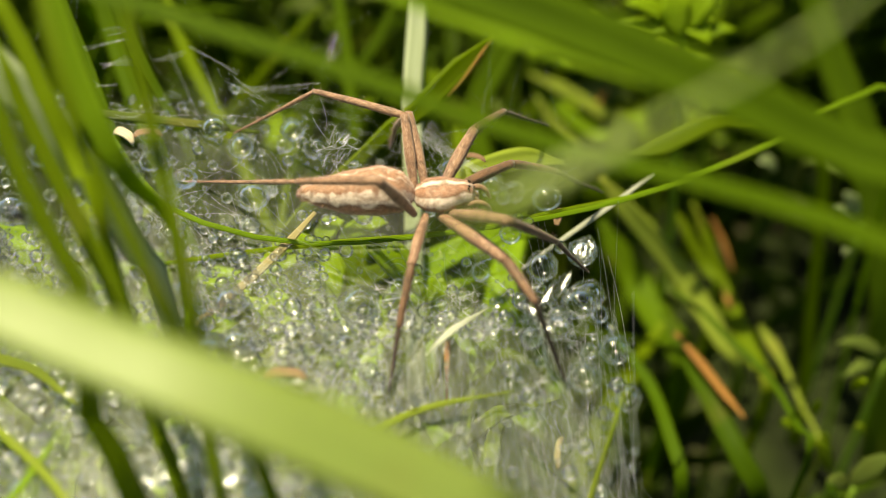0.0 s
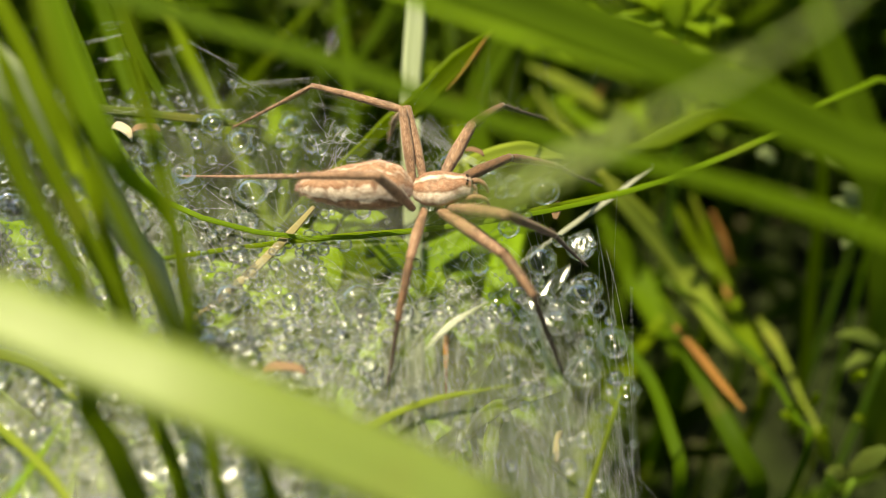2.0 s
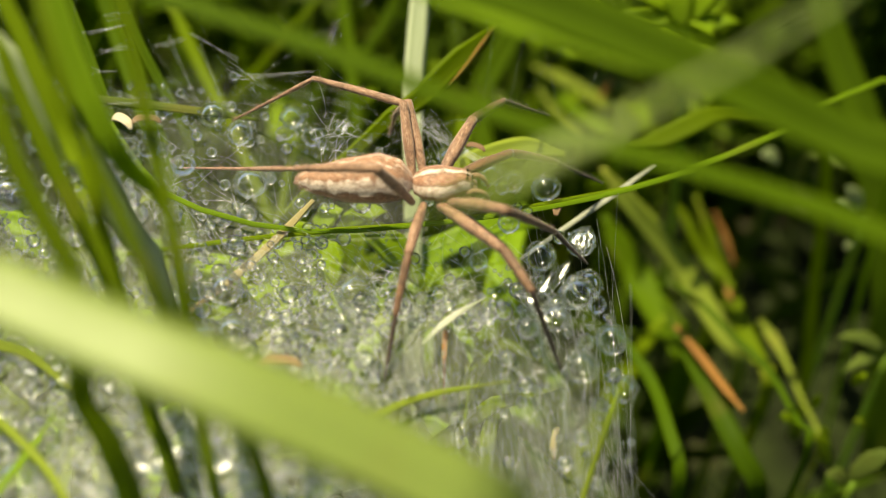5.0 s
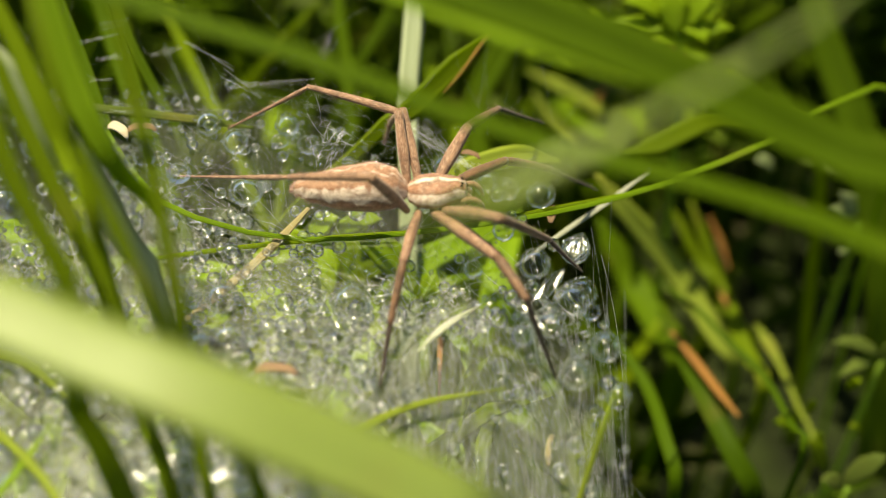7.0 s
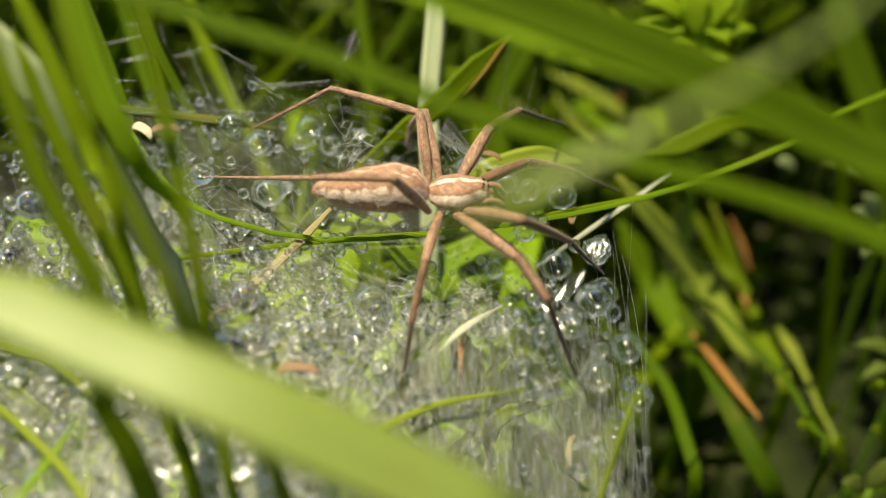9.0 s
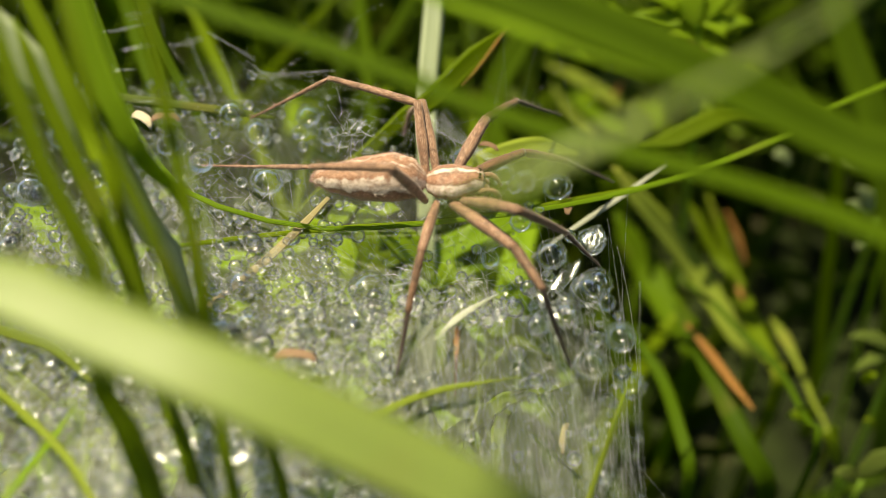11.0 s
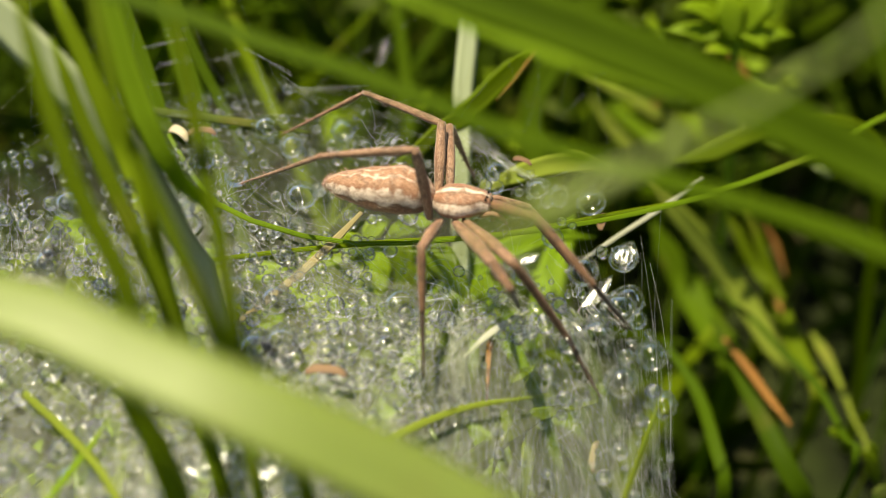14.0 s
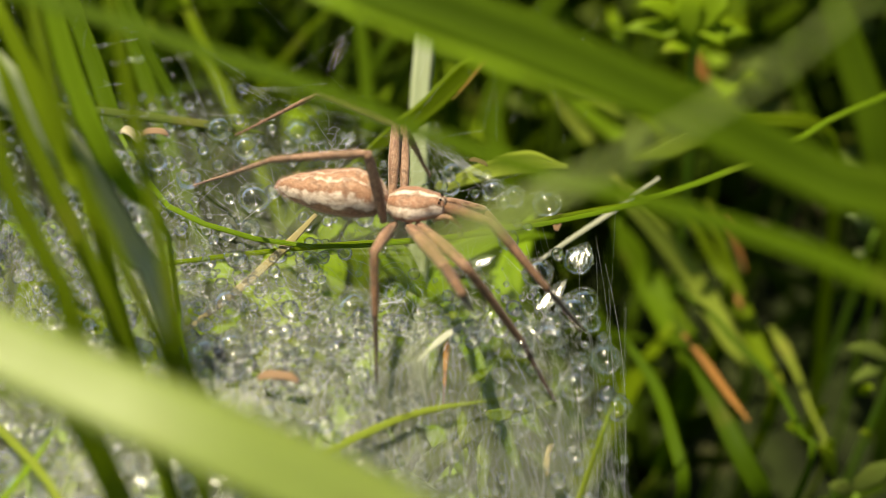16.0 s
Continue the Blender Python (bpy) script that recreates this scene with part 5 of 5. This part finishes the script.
# ---- the deep grass behind and below ----
def build_deep_grass():
    rng = np.random.RandomState(21)
    for mat, count, label in ((GRASS_SHADED, 820, "dense meadow grass behind the web, its green darkened for shade"), (GRASS_DARK, 400, "bright green meadow grass behind the web"), (GRASS_MID, 130, "yellow-green meadow grass behind the web")):
        pieces = []
        while len(pieces) < count:
            x, y = rng.uniform(-170, 190), rng.uniform(12, 230)
            if rng.rand() < 0.25:
                x, y = rng.uniform(20, 90), rng.uniform(-30, 60)
            if x < 24 and y < 24:
                continue
            if x > 34 and y < 62:
                continue
            # the dark hollow takes only the grass with shade in its colour
            if 42 < x < 120 and y < 125 and mat is not GRASS_SHADED:
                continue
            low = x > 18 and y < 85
            if low and (mat is not GRASS_SHADED or rng.rand() < 0.3):
                continue
            lean = np.array((rng.normal(0, 0.35), rng.normal(-0.05, 0.3)))
            hgt = rng.uniform(40, 120) if y > 50 else rng.uniform(30, 75)
            hgt = rng.uniform(15, 38) if low else hgt
            curl = rng.uniform(0.2, 1.1)
            pts = [(x + lean[0] * hgt * (t + curl * t * t), y + lean[1] * hgt * (t + curl * t * t), -84 + hgt * (t - 0.3 * curl * t * t)) for t in (0, 0.3, 0.6, 0.85, 1.0)]
            if any(p[0] > 18 and p[1] < 75 and p[2] > -34 for p in pts):
                continue
            if any(p[1] < 20 and p[2] > -22 and p[0] < 22 for p in pts) or any(p[1] < -35 for p in pts) or pts[-1][2] > 34:
                continue
            w = rng.uniform(1.6, 4.2)
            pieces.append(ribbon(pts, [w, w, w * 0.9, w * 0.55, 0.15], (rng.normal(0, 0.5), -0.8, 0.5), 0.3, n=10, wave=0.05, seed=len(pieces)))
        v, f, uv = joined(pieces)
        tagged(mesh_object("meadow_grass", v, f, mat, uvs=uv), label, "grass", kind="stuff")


build_deep_grass()


def build_leafy_undergrowth():
    """Small-leaved weeds filling the hollow behind the grass."""
    rng = np.random.RandomState(91)
    for mat, count, label in ((HERB_LEAF, 210, "small yellow-green leaves of low weeds behind the grass"), (GRASS_DULL, 160, "small dull green leaves of low weeds behind the grass")):
        pieces = []
        for _ in range(count):
            x, y = rng.uniform(-40, 130), rng.uniform(52, 165)
            if x < 26 and y < 80 or x > 42 and y < 125 and rng.rand() < 0.75:
                continue
            top, ang, ln, w = rng.uniform(-58, 4 if y > 80 else -22) - 0.15 * max(x - 60, 0), rng.uniform(0, 6.283), rng.uniform(7, 16), rng.uniform(3.0, 6.5)
            d = np.array((math.cos(ang), math.sin(ang) * 0.7 - 0.3, 0))
            p = np.array((x, y, top))
            pts = [(x, y, -84), (x + 1, y, top - 22), p, p + d * ln * 0.35 + (0, 0, 1.5), p + d * ln * 0.7 + (0, 0, 1.2), p + d * ln]
            pieces.append(ribbon(pts, [0.5, 0.5, 0.7, w, w * 0.75, 0.1], (rng.normal(0, 0.4), -0.6, 0.8), 0.3, n=16, wave=0.08, seed=len(pieces)))
        v, f, uv = joined(pieces)
        tagged(mesh_object("leafy_undergrowth", v, f, mat, uvs=uv), label, "weeds", kind="stuff")


build_leafy_undergrowth()


def build_tall_and_shade_grass():
    """Tall meadow grass standing behind, its tips bowing over; unseen sheaves added to cast shade."""
    rng = np.random.RandomState(77)
    pieces = []
    while len(pieces) < 26:
        x, y = rng.uniform(-60, 170), rng.uniform(120, 190)
        top = rng.uniform(55, 110)
        ex, ey = x - rng.uniform(-20, 40), y - rng.uniform(20, 60)
        w = rng.uniform(3, 6)
        pts = [(x, y, -84), (x * 0.97 + ex * 0.03, y - (y - ey) * 0.05, top * 0.3), (x * 0.75 + ex * 0.25, y - (y - ey) * 0.3, top * 0.9), (x * 0.35 + ex * 0.65, y - (y - ey) * 0.7, top), (ex, ey, top * 0.85)]
        pieces.append(ribbon(pts, [w * 0.7, w, w, w * 0.8, 0.2], (rng.normal(0, 0.4), -0.5, 0.8), 0.3, n=16, wave=0.05, seed=len(pieces)))
    while len(pieces) < 50:
        # an unseen sheaf rooted beside the web, added to shade the hollow it bows over
        x, y, top = rng.uniform(95, 150), rng.uniform(60, 150), rng.uniform(62, 95)
        ex, ey, w = rng.uniform(42, 80), rng.uniform(30, 66), rng.uniform(5, 9)
        pts = [(x, y, -84), (x * 0.97 + ex * 0.03, y, top * 0.3), (x * 0.75 + ex * 0.25, y * 0.7 + ey * 0.3, top * 0.9), (x * 0.35 + ex * 0.65, y * 0.3 + ey * 0.7, top), (ex, ey, top * 0.82)]
        pieces.append(ribbon(pts, [w * 0.7, w, w, w * 0.8, 0.2], (rng.normal(0, 0.3), -0.3, 0.9), 0.2, n=16, wave=0.05, seed=len(pieces)))
    while len(pieces) < 62:
        # more unseen blades, bowed so that their shadows darken the ground
        x, y, top = rng.uniform(60, 130), rng.uniform(130, 190), rng.uniform(62, 95)
        ex, ey, w = rng.uniform(10, 34), rng.uniform(76, 108), rng.uniform(5, 9)
        pts = [(x, y, -84), (x * 0.97 + ex * 0.03, y, top * 0.3), (x * 0.75 + ex * 0.25, y * 0.7 + ey * 0.3, top * 0.9), (x * 0.35 + ex * 0.65, y * 0.3 + ey * 0.7, top), (ex, ey, top * 0.82)]
        pieces.append(ribbon(pts, [w * 0.7, w, w, w * 0.8, 0.2], (rng.normal(0, 0.3), -0.3, 0.9), 0.2, n=16, wave=0.05, seed=len(pieces)))
    v, f, uv = joined(pieces)
    tagged(mesh_object("tall_grass", v, f, GRASS_DARK, uvs=uv), "tall green meadow grass behind the web, with unseen blades added for shade", "grass", kind="stuff")


build_tall_and_shade_grass()


def build_undergrowth():
    """Short bright grass crowding up from below the web."""
    rng = np.random.RandomState(33)
    for mat, count, label in ((GRASS_LIME, 240, "short yellow-green grass under the web"), (GRASS_MID, 260, "short green grass under the web"), (STRAW_BROWN, 14, "scattered dead brown stems under the web")):
        pieces = []
        while len(pieces) < count:
            x, y = rng.uniform(-62, 13), rng.uniform(-48, 14)
            top = rng.uniform(-36, -9)
            ang, ln = rng.uniform(0, 6.283), rng.uniform(8, 34)
            dx, dy = math.cos(ang) * ln, math.sin(ang) * ln
            if x + dx > 14 or y + dy < -50:
                continue
            w = rng.uniform(1.2, 3.8) if mat is not STRAW_BROWN else rng.uniform(0.5, 1.1)
            pts = [(x, y, -84), (x + dx * 0.1, y + dy * 0.1, top - 22), (x + dx * 0.35, y + dy * 0.35, top - 4), (x + dx * 0.7, y + dy * 0.7, top), (x + dx, y + dy, top - rng.uniform(0, 7))]
            pieces.append(ribbon(pts, [w, w, w, w * 0.8, 0.1], (rng.normal(0, 0.3), -0.5, 0.8), 0.3, n=14, wave=0.05, seed=len(pieces)))
        v, f, uv = joined(pieces)
        tagged(mesh_object("undergrowth", v, f, mat, uvs=uv), label, "grass", kind="stuff")


build_undergrowth()


# ---- what moves ----
def mixed_joints(a, b, f, lengths):
    out = [Vector(a[0]).lerp(Vector(b[0]), f)]
    for i, l in enumerate(lengths):
        d0 = (Vector(a[i + 1]) - Vector(a[i])).normalized()
        d1 = (Vector(b[i + 1]) - Vector(b[i])).normalized()
        out.append(out[-1] + d0.slerp(d1, f) * l)
    return out


def eased(t, t0, t1):
    return step(t0, t1, t)


# times at which each leg lets go, and settles in its second and third stance
LEG_TIMES = {"near_first": (11.1, 11.85, 12.5, 13.0), "near_second": (11.2, 12.2, 12.5, 13.2), "near_third": (11.5, 12.2, 13, 14), "near_fourth": (11.5, 12.0, 13, 14),
             "far_first": (11.8, 12.3, 13, 14), "far_second": (11.3, 12.25, 13, 14), "far_third": (11.5, 12.1, 13, 14), "far_fourth": (11.5, 12.1, 13, 14)}
FRONT_SWAY = [(0.0, 0.00, -0.07, -0.08), (3.0, 0.00, -0.25, -0.30), (5.5, 0.00, 0.00, 0.00), (7.0, 0.00, -0.19, -0.22), (8.5, 0.00, -0.27, -0.32), (11.0, 0.01, -0.33, -0.38), (12.5, 0.03, -0.50, -0.57), (13.5, 0.02, -0.49, -0.57), (14.5, 0.01, -0.27, -0.32), (15.0, 0.02, -0.49, -0.57), (15.5, 0.01, -0.38, -0.44), (16.0, 0.01, -0.38, -0.44)]
BODY_A, BODY_B = ((-2.1, -2.6, 8.0), 0.0), ((-3.85, -3.4, 8.5), -10.0)


def motions():
    steps = [0.0, 11.2] + [round(11.3 + 0.1 * i, 1) for i in range(20)] + [16.0]
    rows = []
    for t in steps:
        f = eased(t, 11.4, 12.1)
        p = Vector(BODY_A[0]).lerp(Vector(BODY_B[0]), f) * MM
        rows.append((t, pose(*p, 0, 0, BODY_A[1] + (BODY_B[1] - BODY_A[1]) * f)))
    walk(SPIDER_PARTS["spider"], rows)
    # the blade in front sways as the breeze takes it
    walk(FRONT_BLADE, [(t, pose(x * MM, y * MM, z * MM)) for t, x, y, z in FRONT_SWAY])
    for name, (t0, t1, t2, t3) in LEG_TIMES.items():
        femur, tibia, tarsus, ls, a, b, c = SPIDER_PARTS[name]
        r0, r1, r2 = [], [], []
        for t in steps:
            j = mixed_joints(a, b, eased(t, t0, t1), ls)
            j = mixed_joints(j, c, eased(t, t2, t3), ls)
            m0 = aim(j[0], j[1])
            r0.append((t, m0))
            r1.append((t, m0.inverted() @ aim(j[1], j[2])))
            r2.append((t, m0.inverted() @ aim(j[2], j[3])))
        walk(femur, r0)
        walk(tibia, r1)
        walk(tarsus, r2)


motions()
